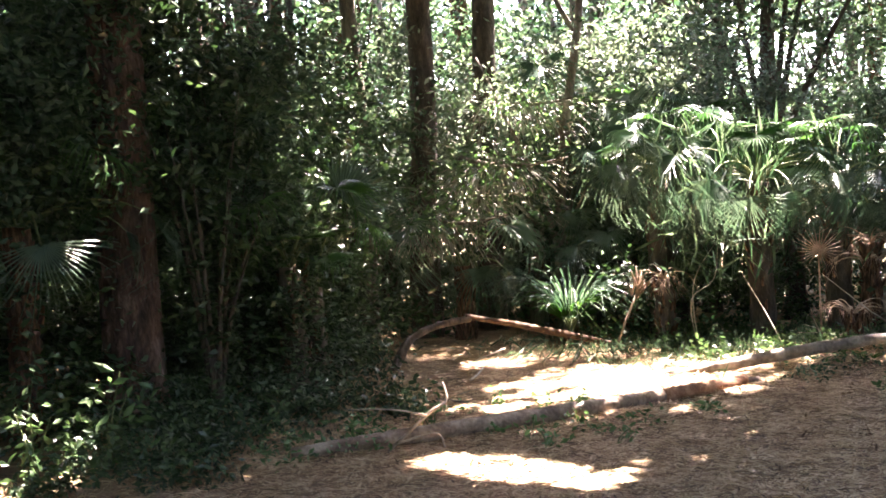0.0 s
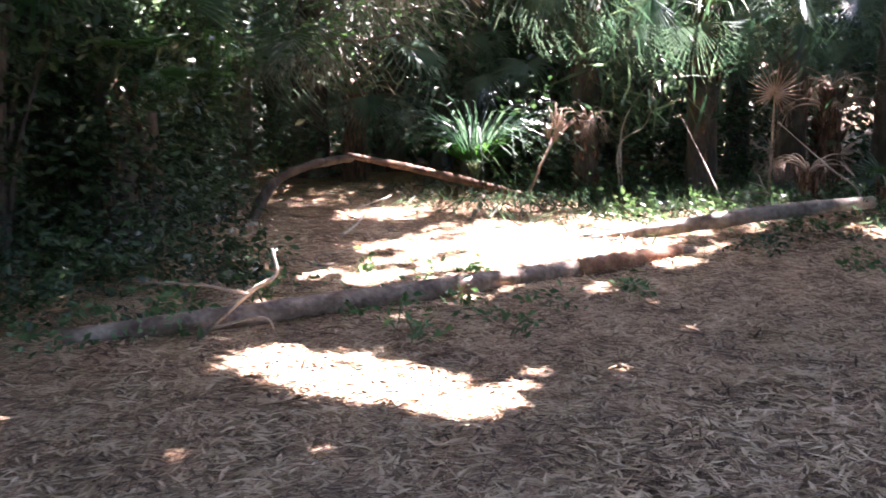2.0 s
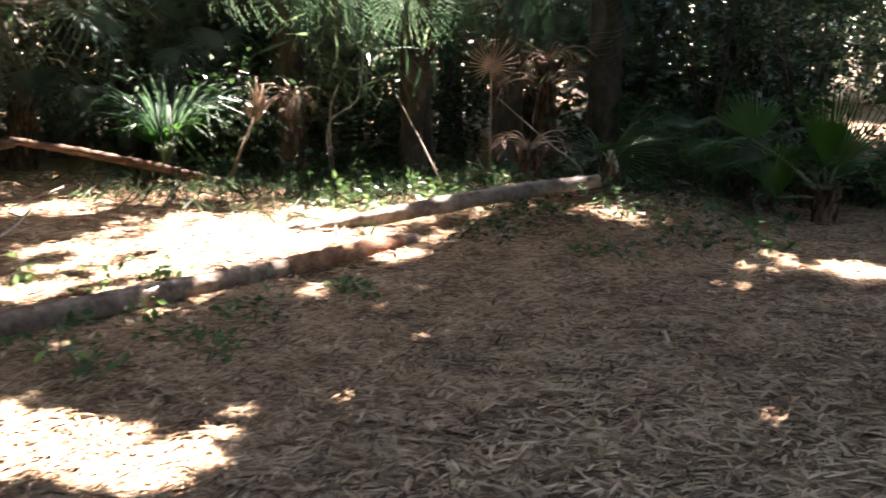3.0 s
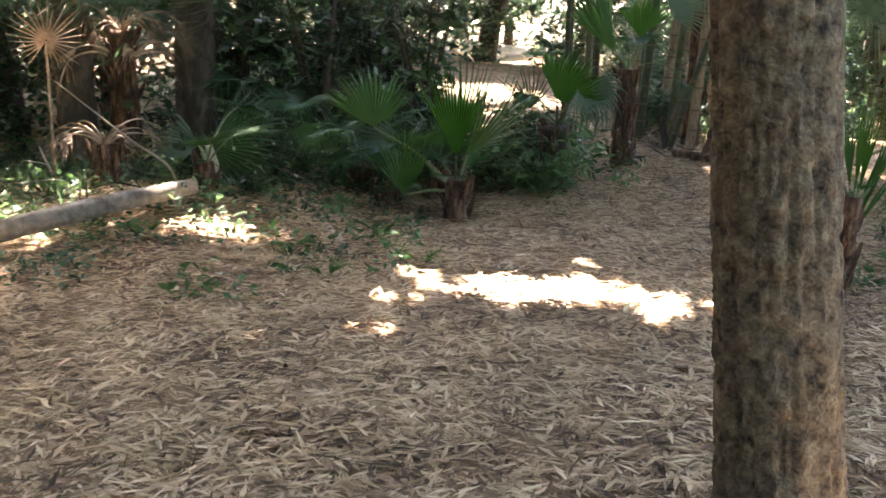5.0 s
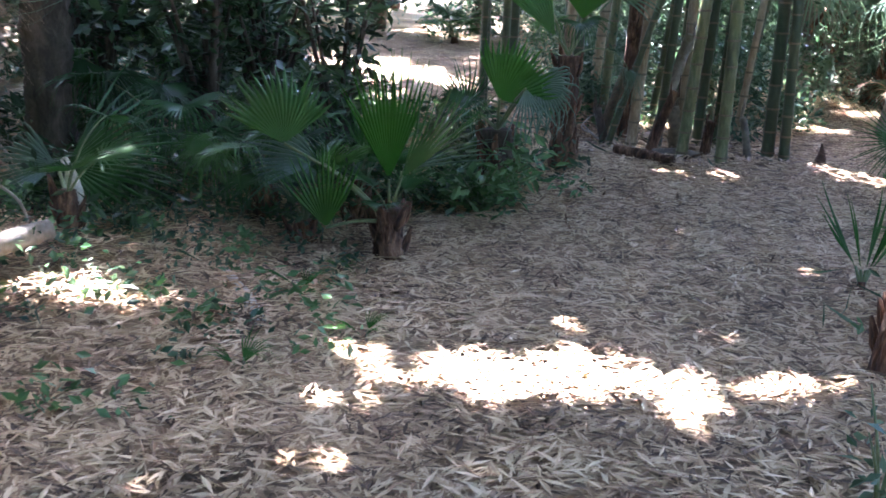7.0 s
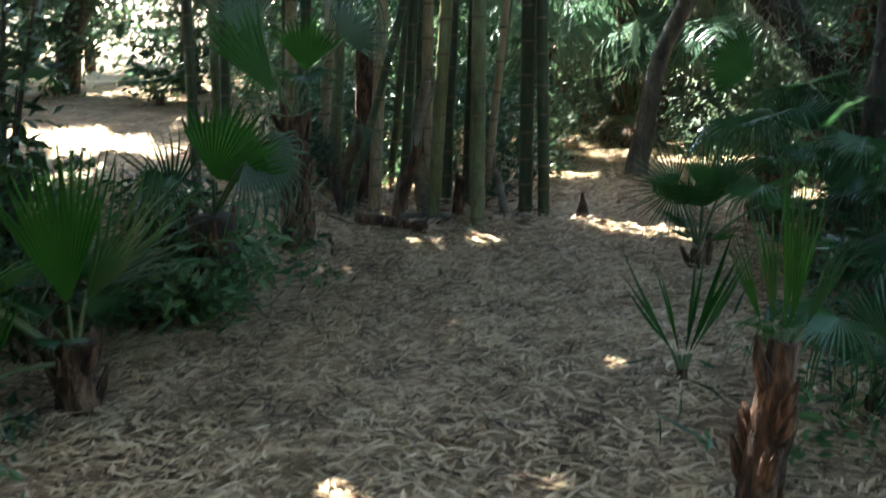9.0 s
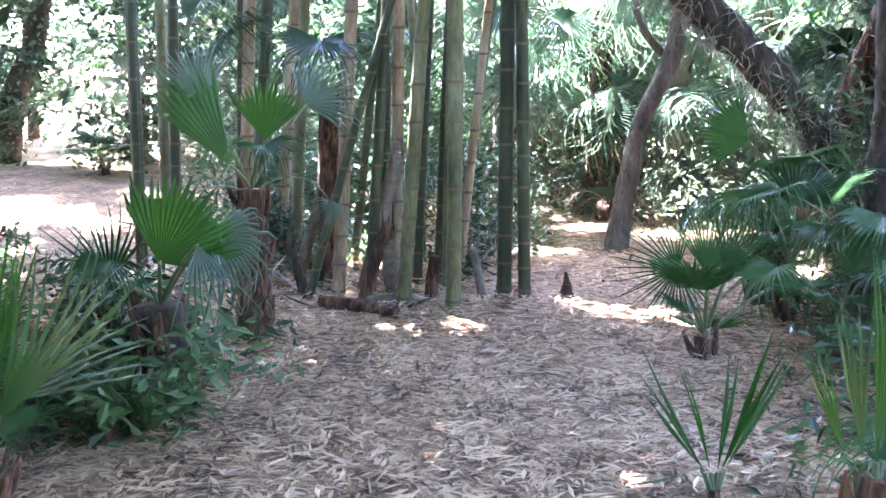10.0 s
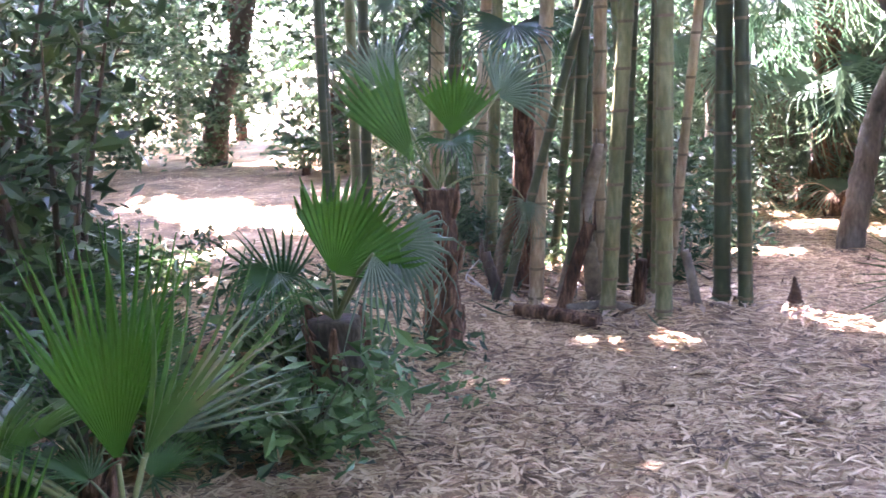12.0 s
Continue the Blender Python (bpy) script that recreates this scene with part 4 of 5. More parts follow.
# ---- palmettos and palms, by the stretch of trail ----
fan_palm("young_palmetto", -6.05, -4.95, "young sunlit palmetto with narrow bright arching blades", ("strap", "grass", "strap"), 20, 1.4, 0.12, 0.06, 1)
fan_palm("palmetto", -6.3, -3.7, "tall grey-green palmetto with drooping fans on a dark trunk", ("hanging", "hanging", "arching", "silver"), 26, 1.05, 1.85, 0.14, 2, stem_mat=DARK_BARK, tilt=18, turns=[0, 40, 75, 220, 255, 290, 325])
fan_palm("palmetto", -5.3, -2.9, "tall grey-green palmetto with glossy drooping fans", ("hanging", "hanging", "hanging", "arching"), 26, 1.0, 1.8, 0.13, 3, stem_mat=DARK_BARK, tilt=22)
fan_palm("palmetto", -5.2, -2.0, "shaggy palmetto with drooping fans in the shade", ("hanging", "arching", "hanging"), 22, 0.95, 1.6, 0.13, 4, stem_mat=DARK_BARK, tilt=22)
fan_palm("palmetto", -8.6, -3.3, "tall dark palm with fans above the thicket", ("silver", "arching"), 15, 1.1, 2.6, 0.14, 5, stem_mat=DARK_BARK)
fan_palm("palmetto", -4.1, -8.2, "dark palmetto with drooping fans in the shade of the pine", ("spiky", "arching"), 8, 1.0, 1.2, 0.12, 6, stem_mat=DARK_BARK)
fan_palm("palmetto", -2.6, -10.3, "palmetto with long drooping blue-green fans beside the pine", ("hanging", "arching"), 9, 0.9, 1.7, 0.12, 7, stem_mat=BOOT)
low = fan_palm("low_palmetto", -3.1, -2.42, "low palmetto with wide dark fans and one bent pale stalk", ("spiky", "arching"), 3, 0.6, 0.2, 0.05, 8, turns=[250, 20, 310])
held_frond(low, (-3.1, -2.42, 0.35), (-3.532, -2.078, 0.384), (0.75, 0.5, 0.12), (0.5, -0.7, 0.75), 0.72, 130, 20, 0.35, 0.25, FAN_GREEN, 1)
held_frond(low, (-3.1, -2.42, 0.35), (-3.499, -2.176, 0.402), (-0.8, -0.5, -0.1), (0.4, -0.6, 0.8), 0.6, 120, 16, 0.3, 0.7, FAN_SILVER, 2)
part("bent_stalk", tube(curve_points(np.array([(-3.426, -2.175, 0.442), (-3.31, -2.202, 0.309), (-3.113, -2.257, -0.08)]) - np.array(low.matrix_basis.translation), 6), [0.02, 0.03, 0.024], 7), PALE_STICK, low, "pale bent dry stalk")
up = fan_palm("upright_palmetto", -2.0, -1.38, "palmetto with tall upright glowing green fans and a shaggy brown base", ("spiky", "spiky"), 3, 0.5, 0.27, 0.07, 9, turns=[110, 190, 330])
held_frond(up, (-2.0, -1.38, 0.15), (-1.99, -1.4, 0.42), (-0.05, -0.02, 1.0), (0.75, -0.65, 0.25), 0.64, 54, 18, 0.5, 0.09, FAN_BRIGHT, 3, cup=0.13)
held_frond(up, (-2.0, -1.38, 0.2), (-1.96, -1.34, 0.42), (0.55, 0.12, 0.8), (0.8, -0.2, -0.3), 0.66, 58, 9, 0.3, 0.12, FAN_GREEN, 4)
held_frond(up, (-2.0, -1.38, 0.2), (-1.97, -1.3, 0.46), (0.75, 0.35, 0.5), (0.4, -0.7, 0.5), 0.55, 48, 8, 0.25, 0.3, FAN_SILVER, 8)
held_frond(up, (-2.0, -1.38, 0.2), (-2.17, -1.66, 0.2), (-0.1, -0.05, 1.0), (0.5, -0.85, 0.2), 0.4, 80, 14, 0.45, 0.1, FAN_BRIGHT, 5)
held_frond(up, (-2.0, -1.38, 0.2), (-2.35, -1.75, 0.6), (-0.25, 0.1, 1.0), (0.8, -0.5, 0.3), 0.4, 120, 20, 0.6, 0.2, FAN_GREEN, 6)
held_frond(up, (-2.0, -1.38, 0.2), (-2.25, -1.6, 0.5), (-0.9, -0.35, 0.05), (0.3, -0.5, 0.8), 0.6, 90, 12, 0.3, 0.35, FAN_SILVER, 7)
small = fan_palm("small_palm", -2.2, -0.02, "small palm with a dark stub of trunk and drooping fans", ("spiky", "arching"), 2, 0.45, 0.46, 0.11, 10, stem_mat=DARK_BARK, turns=[80, 170])
held_frond(small, (-2.2, -0.02, 0.46), (-2.12, -0.15, 0.66), (0.55, 0.15, 0.8), (0.5, -0.8, 0.25), 0.38, 125, 24, 0.72, 0.15, FAN_BRIGHT, 9)
held_frond(small, (-2.2, -0.02, 0.46), (-1.948, -0.03, 0.76), (0.75, 0.3, -0.35), (0.45, -0.55, 0.7), 0.45, 150, 22, 0.35, 0.8, FAN_SILVER, 10)
held_frond(small, (-2.2, -0.02, 0.46), (-1.925, -0.192, 0.749), (0.3, -0.2, -0.9), (0.5, -0.8, 0.2), 0.38, 70, 9, 0.25, 0.2, FAN_SILVER, 11)
held_frond(small, (-2.2, -0.02, 0.46), (-2.314, -0.193, 0.585), (-0.2, 0.1, 0.9), (0.7, -0.5, 0.3), 0.35, 100, 12, 0.3, 0.2, FAN_GREEN, 12)
mid = fan_palm("palm", -2.35, 1.15, "brown-stemmed palm with upright green fans before the bamboo", ("hanging", "arching"), 4, 0.5, 0.8, 0.085, 11, turns=[140, 210, 330, 60])
held_frond(mid, (-2.35, 1.15, 0.8), (-2.317, 1.261, 1.042), (0.1, 0.05, 1.0), (0.45, -0.85, 0.2), 0.33, 90, 16, 0.7, 0.08, FAN_BRIGHT, 13)
held_frond(mid, (-2.35, 1.15, 0.8), (-2.373, 0.984, 0.936), (-0.45, -0.2, 0.85), (0.2, -0.9, 0.4), 0.62, 46, 10, 0.65, 0.3, FAN_GREEN, 14)
held_frond(mid, (-2.35, 1.15, 0.8), (-2.214, 1.575, 1.211), (0.6, 0.3, 0.5), (0.3, -0.8, 0.5), 0.4, 150, 20, 0.4, 0.5, FAN_SILVER, 15)
held_frond(mid, (-2.35, 1.15, 0.8), (-2.764, 1.419, 1.258), (-0.2, 0.0, 0.9), (0.4, -0.9, 0.3), 0.38, 110, 18, 0.4, 0.4, FAN_SILVER, 16)
trail = fan_palm("trail_palmetto", -0.06, 1.4, "spiky dark green palmetto with round fans at the trail's edge", ("spiky", "upright", "grass"), 7, 0.5, 0.12, 0.045, 13, tilt=14)
held_frond(trail, (-0.06, 1.4, 0.1), (-0.203, 1.426, 0.444), (-0.9, -0.1, -0.3), (0.3, -0.92, 0.25), 0.34, 260, 34, 0.22, 0.08, FAN_GREEN, 31)
held_frond(trail, (-0.06, 1.4, 0.1), (-0.06, 1.46, 0.42), (0.12, 0.3, 0.95), (0.3, -0.95, 0.3), 0.42, 100, 22, 0.3, 0.1, FAN_GREEN, 32)
held_frond(trail, (-0.06, 1.4, 0.1), (0.03, 1.45, 0.42), (0.55, 0.2, 0.75), (0.2, -0.92, 0.3), 0.36, 110, 22, 0.35, 0.2, FAN_GREEN, 33)
held_frond(trail, (-0.06, 1.4, 0.1), (0.24, 1.5, 0.36), (0.6, 0.0, 0.4), (0.2, -0.92, 0.35), 0.17, 150, 18, 0.3, 0.1, FAN_BRIGHT, 34)
for k in range(7):
    frond(trail, "dead", k % 4, pose(0, 0, 0.1, 0, 0, k * 137.5) @ Matrix.Scale(0.42, 4))
fan_palm("palmetto", -7.7, 8.0, "small sunlit palmetto with pale spreading blades beside the clearing", ("spiky",), 9, 0.9, 0.1, 0.05, 29)
fan_palm("palmetto", 0.25, 2.75, "palmetto with blue-green fans at the foot of the leaning trunk", ("silver", "arching", "spiky"), 9, 0.52, 0.4, 0.1, 14, stem_mat=DARK_BARK)
fan_palm("palmetto", 0.75, 2.2, "dark palmetto in the shade behind the trail's edge", ("arching", "spiky"), 10, 0.8, 0.35, 0.08, 15)
fan_palm("palmetto", 0.85, 0.75, "low palmetto with narrow green fans beside the trail", ("spiky",), 9, 0.62, 0.12, 0.05, 16)
stump = fan_palm("palm_stump", 0.36, -1.42, "leaning reddish palm stump sprouting fresh green blades", ("grass",), 2, 0.45, 0.52, 0.05, 17, lean=(0.06, 0.03), tilt=10)
for k, (dx, dz, rad, wide) in enumerate([(0.02, 1.0, 0.5, 12), (-0.12, 0.95, 0.38, 16), (0.1, 0.95, 0.42, 14), (0.3, 0.85, 0.3, 18), (-0.3, 0.85, 0.26, 16)]):
    held_frond(stump, (0.41, -1.4, 0.45), (0.41 + dx * 0.2, -1.39 + 0.01 * k, 0.56), (dx, 0.05 - 0.04 * k, dz), (0.25, -0.95, 0.1), rad, wide, 5, 0.5, 0.08, (FAN_BRIGHT, FAN_GREEN)[k % 2], 40 + k)
seedling = fan_palm("palm_seedling", 0.05, -0.42, "palm seedling with a few stiff narrow green blades", ("grass",), 0, 0.62, 0.06, 0.02, 18)
for k, (dx, dy, rad, wide) in enumerate([(-0.55, 0.0, 0.44, 7), (-0.25, 0.1, 0.36, 6), (0.1, 0.0, 0.4, 9), (0.3, -0.1, 0.5, 10), (0.45, 0.1, 0.46, 8), (-0.8, 0.1, 0.3, 6)]):
    held_frond(seedling, (0.05, -0.42, 0.02), (0.05 + 0.06 * dx, -0.42 + 0.01 * k, 0.12), (dx, dy, 0.9), (0.25, -0.95, 0.1), rad, wide, 2, 0.5, 0.06, (FAN_GREEN, FAN_BRIGHT)[k % 2], 60 + k)
right = fan_palm("palmetto", 0.3, 3.0, "palmetto with one dark green fan raised beside the leaning trunk", ("arching", "spiky"), 6, 0.5, 0.55, 0.08, 24, stem_mat=DARK_BARK)
held_frond(right, (0.3, 3.0, 0.7), (0.104, 2.722, 0.975), (-0.7, -0.2, 0.35), (0.3, -0.9, 0.35), 0.36, 120, 20, 0.7, 0.2, FAN_GREEN, 17)
fan_palm("palm", -1.3, 7.6, "sunlit silvery fan palm behind the leaning tree", ("silver", "hanging"), 17, 0.95, 1.5, 0.12, 19, stem_mat=GREY_BARK)
fan_palm("palm", -2.0, 6.9, "silvery fan palm with drooping leaves beyond the bamboo", ("silver", "hanging"), 15, 0.85, 1.1, 0.12, 20, stem_mat=GREY_BARK)
fan_palm("palm", -0.2, 7.2, "fan palm with sunlit hanging leaves", ("hanging", "silver"), 15, 0.95, 1.7, 0.12, 21, stem_mat=GREY_BARK)
fan_palm("palm", 1.2, 5.6, "fan palm in the shade of the leaning trunks", ("silver", "arching"), 14, 0.85, 1.2, 0.12, 22, stem_mat=BOOT)
fan_palm("palm", -2.5, 2.6, "dark fan palm growing among the bamboo", ("silver", "arching"), 7, 0.65, 1.25, 0.07, 23, stem_mat=BOOT)
for k, (x, y, h) in enumerate([(-3.2, 7.2, 2.2), (0.6, 8.4, 2.4), (-1.0, 9.2, 2.9), (1.9, 7.4, 2.4), (-4.2, 8.6, 2.3), (2.6, 4.6, 1.9), (-8.2, 9.6, 1.0), (-6.0, 9.0, 1.6)]):
    fan_palm("palm", x, y, ("tall silvery fan palm lit from behind", "fan palm with hanging grey-green leaves in the wood")[k % 2], ("hanging", "silver", "arching"), 14, 0.95, h, 0.12, 60 + k, stem_mat=(GREY_BARK, BOOT)[k % 2])
silver = fan_palm("palmetto", -4.3, -8.0, "dark palmetto with one silvery fan held out", ("arching", "spiky"), 6, 0.8, 1.0, 0.11, 25, stem_mat=DARK_BARK)
held_frond(silver, (-4.3, -8.0, 1.0), (-4.05, -7.693, 1.824), (0.1, 0.75, 0.55), (0.8, 0.1, 0.5), 0.6, 150, 24, 0.5, 0.25, FAN_SILVER, 18)

# ---- small growth and dead wood ----
def spray(name, label, x, y, z, stems, leaf, count, mat, seed, category="sapling", spread=0.3, stem_mat=GREY_BARK, rise=0.4):
    """A sapling or seedling: thin stems from one root, each with its own leaves."""
    g = np.random.default_rng(seed)
    top = base(name, x, y, z, label, category)
    for k in range(stems):
        a, tall = g.uniform(0, 2 * math.pi), rise * g.uniform(0.6, 1.2)
        e = np.array([math.cos(a) * spread * g.uniform(0.4, 1), math.sin(a) * spread * g.uniform(0.4, 1), tall])
        line = curve_points([(0, 0, -0.03), e * [0.35, 0.35, 0.5], e], 6)
        stem = part("stem", tube(line, [0.006 + 0.012 * rise, 0.004 + 0.006 * rise, 0.003], 6), stem_mat, top)
        c = line[g.integers(4, len(line), count)] + g.normal(0, leaf * 0.9, (count, 3))
        part("foliage", leaves(c, leaf, 0.42, 0.45, seed + k), mat, stem, smooth=False)
    return top


for k, (x, y, r, leaf, n) in enumerate([(-1.525, -9.573, 0.66, 0.12, 13), (-1.188, -9.988, 0.5, 0.1, 14), (-2.26, -10.265, 0.7, 0.1, 16), (-1.254, -9.172, 0.25, 0.08, 9), (-0.964, -6.599, 0.16, 0.06, 8), (-0.907, -6.136, 0.12, 0.05, 8), (-4.175, -4.142, 0.2, 0.08, 10), (-1.118, -6.662, 0.14, 0.05, 8), (-1.628, -7.285, 0.25, 0.07, 14)]):
    spray("seedling", "broad-leaved seedling with glossy fresh green leaves", x, y, ground_z(x, y), 3, leaf, n, LEAF_FRESH, 70 + k, "seedling", 0.16, STALK, r)
for k, (x, y) in enumerate([(-1.9, -2.15), (-1.4, -2.36), (-2.0, -1.75), (-2.6, -3.2), (-1.55, -2.9)]):
    fan_palm("palm_seedling", x, y, "tiny palm seedling with folded green blades in the litter", ("grass",), 3, 0.3 if k else 0.42, 0.03, 0.012, 80 + k, tilt=5)
for k, (x, y, z, n, r, sp) in enumerate([(-4.4, 0.35, 0, 16, 2.1, 0.9), (-5.6, -0.2, 0, 14, 2.2, 1.0), (-4.3, -0.35, 0, 8, 2.5, 0.6), (-2.85, -0.72, 0, 6, 1.75, 0.55), (-3.2, -8.9, 0, 12, 2.6, 0.8), (-4.6, -8.6, 0, 12, 2.8, 0.9), (-6.4, -7.6, 0, 10, 2.4, 0.8)]):
    spray("oak_sapling", "dark-leaved oak sapling with thin crooked stems", x, y, ground_z(x, y), n, 0.095, 110, LEAF_DARK, 90 + k, "sapling", sp, DARK_BARK, r)
spray("vine", "glossy green vine sprawling over the palm stub", -2.3, -0.05, 0.0, 18, 0.1, 22, LEAF_FRESH, 97, "vine", 0.5, STALK, 0.34)
spray("shrub", "leafy green shrub sprawling at the foot of the small palm", -2.15, -0.3, 0.0, 20, 0.085, 24, LEAF_FRESH, 96, "shrub", 0.45, STALK, 0.32)
spray("vine", "low leafy vine at the foot of the palmetto", -2.5, -0.55, 0.0, 10, 0.08, 22, LEAF_DARK, 98, "vine", 0.4, STALK, 0.22)
spray("shrub", "leafy dark shrub round the stub of the small palm", -2.5, 0.12, 0.0, 14, 0.075, 34, LEAF_DARK, 99, "shrub", 0.3, STALK, 0.5)


def splintered_stake():
    """A leaning broken frond stalk, frayed at its top."""
    a, b = np.array([-5.37, -4.65, 0.0]), np.array([-5.43, -4.33, 0.62])
    top = base("splintered_stalk", a[0], a[1], 0, "leaning pinkish dead palm stalk with a splintered frayed top", "dead stalk")
    part("stalk", tube([(0, 0, -0.04), (b - a) * 0.5, b - a], [0.017, 0.014, 0.016], 9, 0.15, 2), DEAD, top)
    g = np.random.default_rng(12)
    for k in range(14):
        e = (b - a) + g.normal(0, 0.03, 3)
        t = e + np.array([g.normal(-0.02, 0.06), g.normal(0.04, 0.08), g.uniform(0.1, 0.32)])
        part("splinter", tube([e, (e + t) / 2 + g.normal(0, 0.01, 3), t], [0.01, 0.014, 0.004], 5, 0.2, k), DEAD, top)


splintered_stake()
fan_palm("dead_palm", -5.667, -3.92, "dead brown palm stump with a skirt of withered fronds", ("dead",), 12, 0.8, 0.75, 0.11, 26, stem_mat=DARK_BARK, category="dead palm")
fan_palm("dead_palm", -3.9, -2.6, "collapsed heap of withered grey palm fronds", ("dead",), 14, 0.7, 0.3, 0.09, 27, stem_mat=BOOT, category="dead palm")
fluff = base("withered_fan", -4.194, -2.79, 0.1, "withered sunlit palm fan on a dry stalk", "dead frond")
held_frond(fluff, (-4.194, -2.79, 0.1), (-4.194, -2.79, 1.046), (0.1, 0.2, 1.0), (0.9, -0.3, 0.3), 0.30, 320, 26, 0.2, 0.25, DEAD, 19)
for k, pts in enumerate([[(-5.429, -3.372, 1.137), (-5.325, -3.638, 0.839), (-5.2, -3.766, 0.548)], [(-5.23, -3.429, 1.117), (-5.094, -3.56, 0.746), (-5.01, -3.86, 0.54)], [(-4.579, -3.46, 0.836), (-4.3, -3.358, 0.45), (-4.043, -3.312, 0.155)], [(-3.841, -2.952, 0.833), (-3.456, -2.712, 0.503), (-3.26, -2.578, 0.344)], [(-5.473, -1.367, 0.515), (-4.857, -1.628, 0.337), (-4.361, -1.82, 0.241)], [(-5.142, -1.556, 0.392), (-4.639, -1.74, 0.303), (-4.252, -1.995, 0.245)]]):
    q = np.array(pts[-1])
    line = [*pts, (q[0] + 0.05, q[1] + 0.03, ground_z(q[0], q[1]) - 0.02)]
    thing("dead_stalk", tube(curve_points(line, 6), [0.004, 0.007, 0.008, 0.007], 7, 0.15, k), DRY_STALK, "bleached dead palm stalk arching to the ground", "dead stalk")


def moss_spray(x, y, z, n, wide, seed):
    """Grey moss and pale dry leaves hanging from a bough."""
    g = np.random.default_rng(seed)
    top = base("mossy_bough", x, y, z, "sunlit bough with pale leaves and hanging grey moss", "bough")
    part("bough", tube(curve_points([(-1.2, -0.3, 0.25), (-0.4, -0.1, 0.12), (0.1, 0.3, 0.05), (0.2, 0.8, 0.12)], 8), [0.04, 0.03, 0.02, 0.01], 8, 0.15, seed), GREY_BARK, top)
    moss = part("moss", leaves(g.normal(0, 1, (n, 3)) * [0.3, wide, 0.16] - [0.1, 0, 0.1], 0.17, 0.08, 0.2, seed, droop=1.3), MOSS, top, smooth=False)
    tagged(moss, kind="stuff")
    part("foliage", leaves(g.normal(0, 1, (n // 2, 3)) * [0.3, wide, 0.16] + [0, 0, 0.08], 0.09, 0.4, 0.3, seed + 1), LEAF_FRESH, top, smooth=False)


moss_spray(-6.9, -5.9, 1.75, 700, 0.45, 5)
moss_spray(-7.3, -5.2, 2.9, 700, 0.6, 6)
moss_spray(-6.6, -6.35, 1.45, 600, 0.35, 7)
moss_spray(-6.5, -5.6, 2.1, 600, 0.4, 8)
for k, (x, y, h) in enumerate([(-4.9, -0.4, 0.15), (-5.6, 0.9, 0.2), (-3.9, -0.9, 0.1), (-6.6, 1.4, 0.3), (1.3, 1.2, 0.2), (1.6, 2.9, 0.5), (1.2, -0.2, 0.15), (-7.0, -0.6, 0.6)]):
    fan_palm("palmetto", x, y, "low dark palmetto in the shade of the wood", ("spiky", "arching", "spiky"), 8, 0.75, h, 0.06, 110 + k, stem_mat=BOOT)
skirt = fan_palm("dead_palm", -4.95, -1.75, "palm stem hidden by a red-brown skirt of dead fronds", ("dead",), 16, 0.85, 1.05, 0.1, 28, stem_mat=BOOT, category="dead palm")
for k in range(10):
    frond(skirt, "dead", k % 4, pose(0, 0, 0.75, 0, 0, k * 137.5))
for k, (x, y) in enumerate([(-1.432, 6.205), (-1.103, 5.792), (-1.684, 6.669), (-2.6, 4.2), (-3.3, 4.6)]):
    fan_palm("dead_palm", x, y, "pinkish heap of fallen palm fronds beside the bend of the trail", ("dead",), 9, 0.55, 0.2, 0.05, 130 + k, stem_mat=BOOT, category="dead palm")


def bare_branches(spots, seed):
    """Fallen bare branches, each a thing."""
    g = np.random.default_rng(seed)
    for k, (x, y, ln) in enumerate(spots):
        a = g.uniform(0, math.pi)
        d = np.array([math.cos(a), math.sin(a), 0]) * ln / 2
        m = np.array([x, y, ground_z(x, y) + 0.02])
        top = base("fallen_branch", x, y, ground_z(x, y), "thin bare fallen branch lying in the leaf litter", "branch")
        line = [-d + [0, 0, 0.02], -d * 0.3 + [0, g.normal(0, 0.03), 0.03], d * 0.4 + [0, 0, 0.025 + ln * 0.04], d + [0, 0, 0.03 + ln * 0.1]]
        part("wood", tube(curve_points(line, 6), [0.014 * ln ** 0.5, 0.012 * ln ** 0.5, 0.005], 7, 0.2, k), (GREY_LOG, PALE_STICK, DARK_BARK)[k % 3], top)
        e = np.array(line[2])
        part("twig", tube(curve_points([e, e + [g.normal(0, 0.1), g.normal(0, 0.1), 0.06], e + [g.normal(0, 0.25), g.normal(0, 0.25), 0.12]], 5), [0.006, 0.003], 6, 0.1, k), (GREY_LOG, PALE_STICK, DARK_BARK)[k % 3], top)


bare_branches([(-5.0, -5.2, 1.0), (-4.3, -6.4, 0.7), (-3.7, -2.3, 1.2), (-4.1, -1.9, 1.4), (-4.5, -2.6, 1.5), (-5.2, -1.2, 1.2), (-2.9, -6.9, 0.6), (-2.6, 2.3, 0.7), (-2.0, 3.0, 0.8), (-1.4, 2.9, 0.5), (0.9, -0.7, 0.6), (1.0, 0.4, 0.8), (-3.6, -3.2, 0.9), (-0.9, 7.0, 1.3), (-0.4, 6.4, 1.2), (-5.2, 4.4, 0.9), (-4.2, 2.2, 0.8)], 9)
for x, y, h, n, k in [(-2.5, -1.0, 0.18, 7, 0), (-2.75, -0.6, 0.15, 7, 1), (-2.45, -1.5, 0.12, 6, 2), (-2.9, -1.3, 0.2, 7, 3), (0.55, 1.5, 0.2, 7, 4), (0.35, 2.3, 0.35, 8, 5), (0.95, 1.5, 0.3, 8, 6), (1.5, 0.6, 0.2, 7, 7), (0.75, -0.55, 0.08, 6, 8)]:
    fan_palm("palmetto", x, y, "dark green palmetto crowding the trail's edge", ("spiky", "arching", "upright"), n, 0.6, h, 0.05, 150 + k, stem_mat=BOOT)
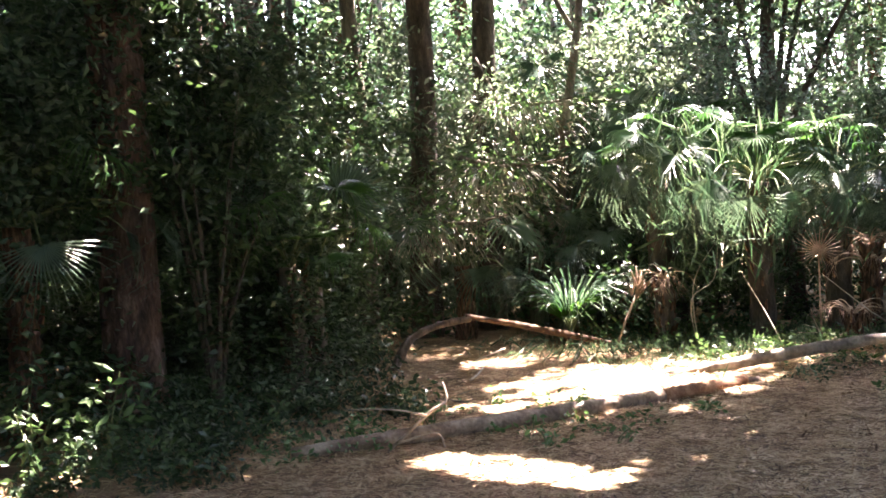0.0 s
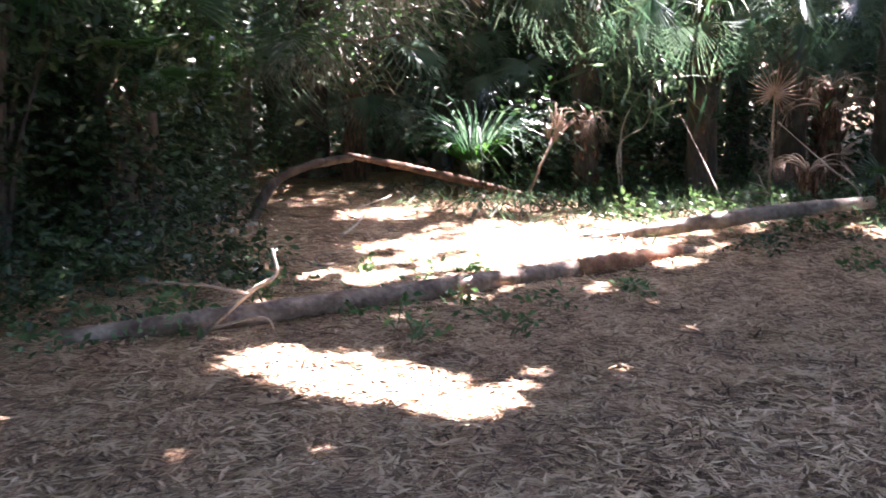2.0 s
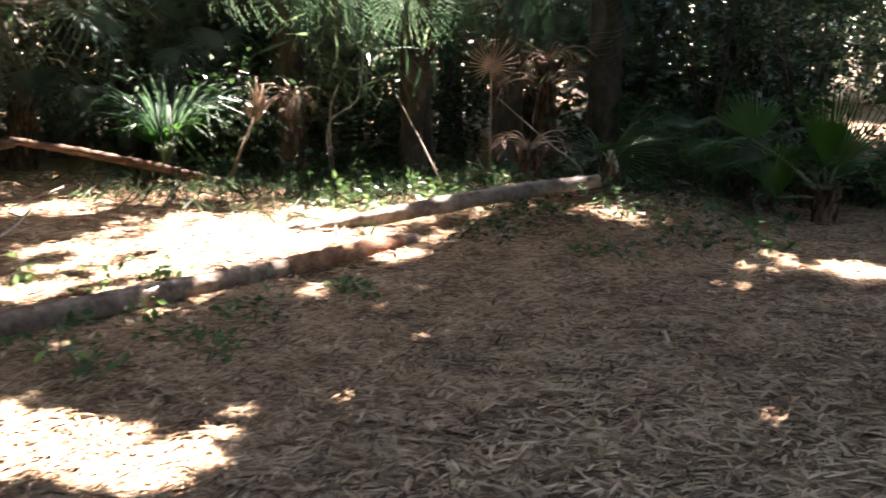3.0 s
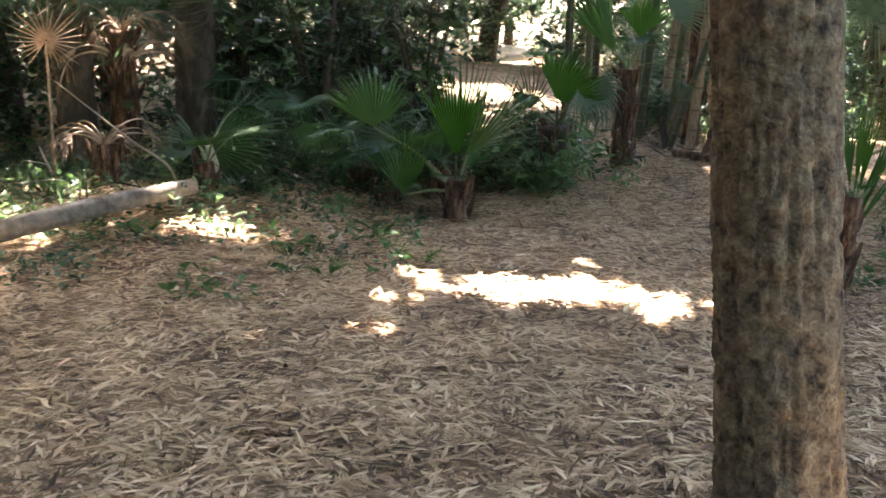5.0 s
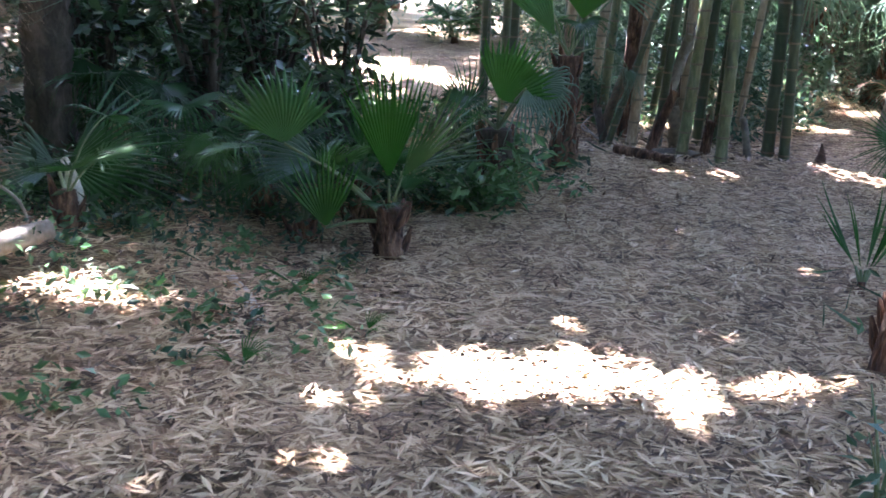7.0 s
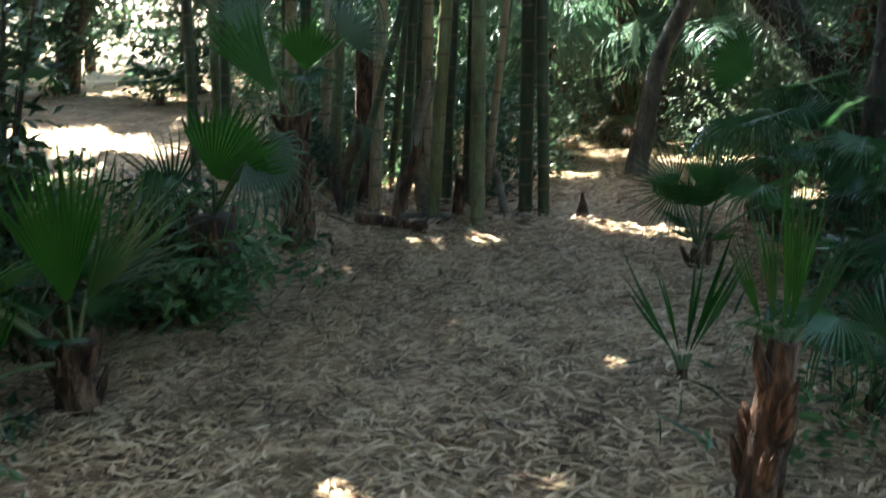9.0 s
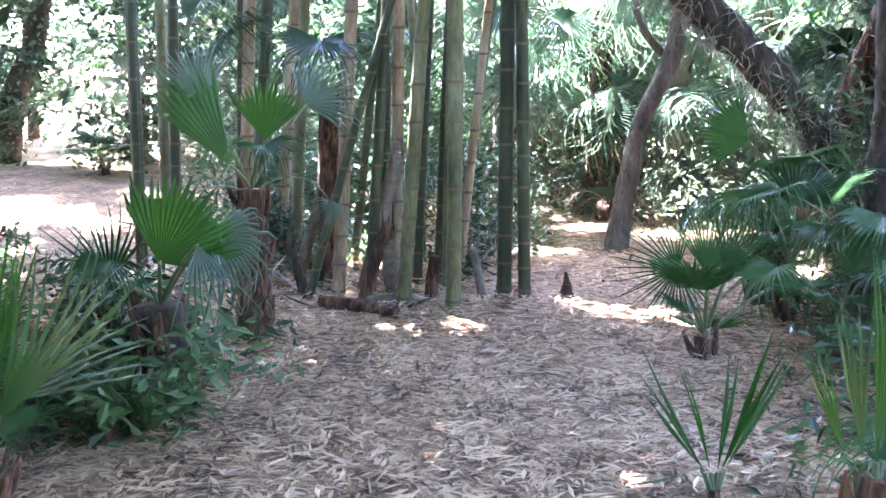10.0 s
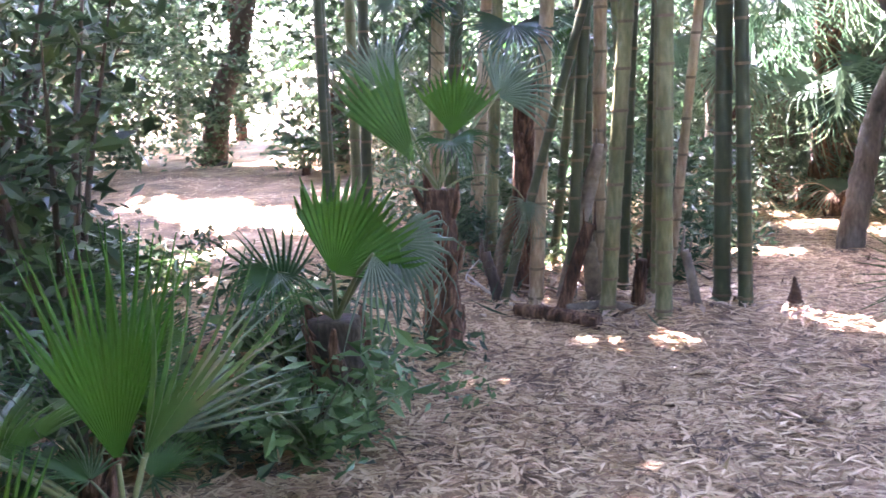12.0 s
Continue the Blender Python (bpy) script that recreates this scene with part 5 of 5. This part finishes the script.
for k, (x, y, h) in enumerate([(-8.3, -2.2, 2.3), (-9.4, -4.6, 2.9), (-7.0, -1.6, 1.6), (-9.0, -8.3, 2.6), (-10.0, -6.6, 2.0), (-7.3, -3.1, 2.2)]):
    fan_palm("palm", x, y, "grey-green fan palm with drooping leaves in the thicket", ("silver", "hanging", "arching"), 13, 0.95, h, 0.12, 170 + k, stem_mat=DARK_BARK)


def culm_stub(x, y, tall, radius, lean, mat, seed):
    """A dead broken culm at the clump's foot, frayed at its top."""
    g = np.random.default_rng(seed)
    top = base("culm_stub", x, y, ground_z(x, y), "broken dead bamboo culm leaning at the clump's foot", "bamboo stub")
    e = np.array([lean[0], lean[1], tall])
    part("stem", tube(curve_points([(0, 0, -0.05), e * 0.5, e], 8), [radius, radius * 0.95, radius * 0.9], 10, 0.2, seed), mat, top)
    for k in range(5):
        w = g.uniform(0, 6.28)
        o = e + np.array([math.cos(w), math.sin(w), 0]) * radius * 0.8
        part("splinter", tube([o - [0, 0, 0.04], o + [g.normal(0, 0.01), g.normal(0, 0.01), g.uniform(0.04, 0.14)]], [0.008, 0.003], 5, 0.1, k), mat, top)


for k, (x, y, h, r, lean) in enumerate([(-2.1, 2.08, 0.5, 0.04, (0.16, 0.05)), (-2.2, 2.35, 0.9, 0.045, (0.25, 0.02)), (-1.96, 2.3, 0.35, 0.05, (-0.06, 0.03)), (-2.5, 2.2, 0.3, 0.035, (-0.1, 0)), (-1.72, 2.25, 0.28, 0.04, (0.04, 0)), (-1.4, 2.36, 0.32, 0.03, (-0.08, 0)), (-2.75, 2.6, 0.6, 0.04, (0.2, 0)), (-3.2, 2.7, 0.4, 0.04, (0.1, 0))]):
    culm_stub(x, y, h, r, lean, (BOOT, GREY_LOG, NODE_RING, DARK_BARK)[k % 4], 200 + k)
g_sheath = np.random.default_rng(210)
sheath = np.stack([g_sheath.normal(-2.0, 0.5, 290), g_sheath.normal(2.4, 0.28, 290)], 1)
sheath = np.concatenate([sheath, (height(sheath[:, 0], sheath[:, 1]) + g_sheath.uniform(0.01, 0.05, 290))[:, None]], 1)
thing("bamboo_sheaths", leaves(sheath, 0.15, 0.2, 0.8, 211), DEAD, "heap of papery tan culm sheaths round the bamboo", "leaf litter", kind="stuff", smooth=False)
# silvery fan palms of the far wood
far_g = np.random.default_rng(215)
for k in range(34):
    x, y = (far_g.uniform(-3.4, 3.6), far_g.uniform(7.4, 11.5)) if k < 13 else (far_g.uniform(-2.6, 1.8), far_g.uniform(5.5, 7.2)) if k > 19 else (far_g.uniform(-10.5, -7.2), far_g.uniform(-8.0, -1.8))
    fan_palm("palm", x, y, "tall fan palm with long hanging silvery leaves", ("hanging", "silver", "hanging"), 13, far_g.uniform(0.9, 1.2), far_g.uniform(0.7, 3.2) * (0.7 if k > 19 else 1.0), 0.11, 220 + k, stem_mat=(GREY_BARK, BOOT)[k % 2])
spray("seedling", "seedling with bluish green rounded leaves at the trail's edge", 0.575, -2.47, ground_z(0.575, -2.47), 4, 0.06, 12, LEAF_MID, 230, "seedling", 0.14, STALK, 0.34)
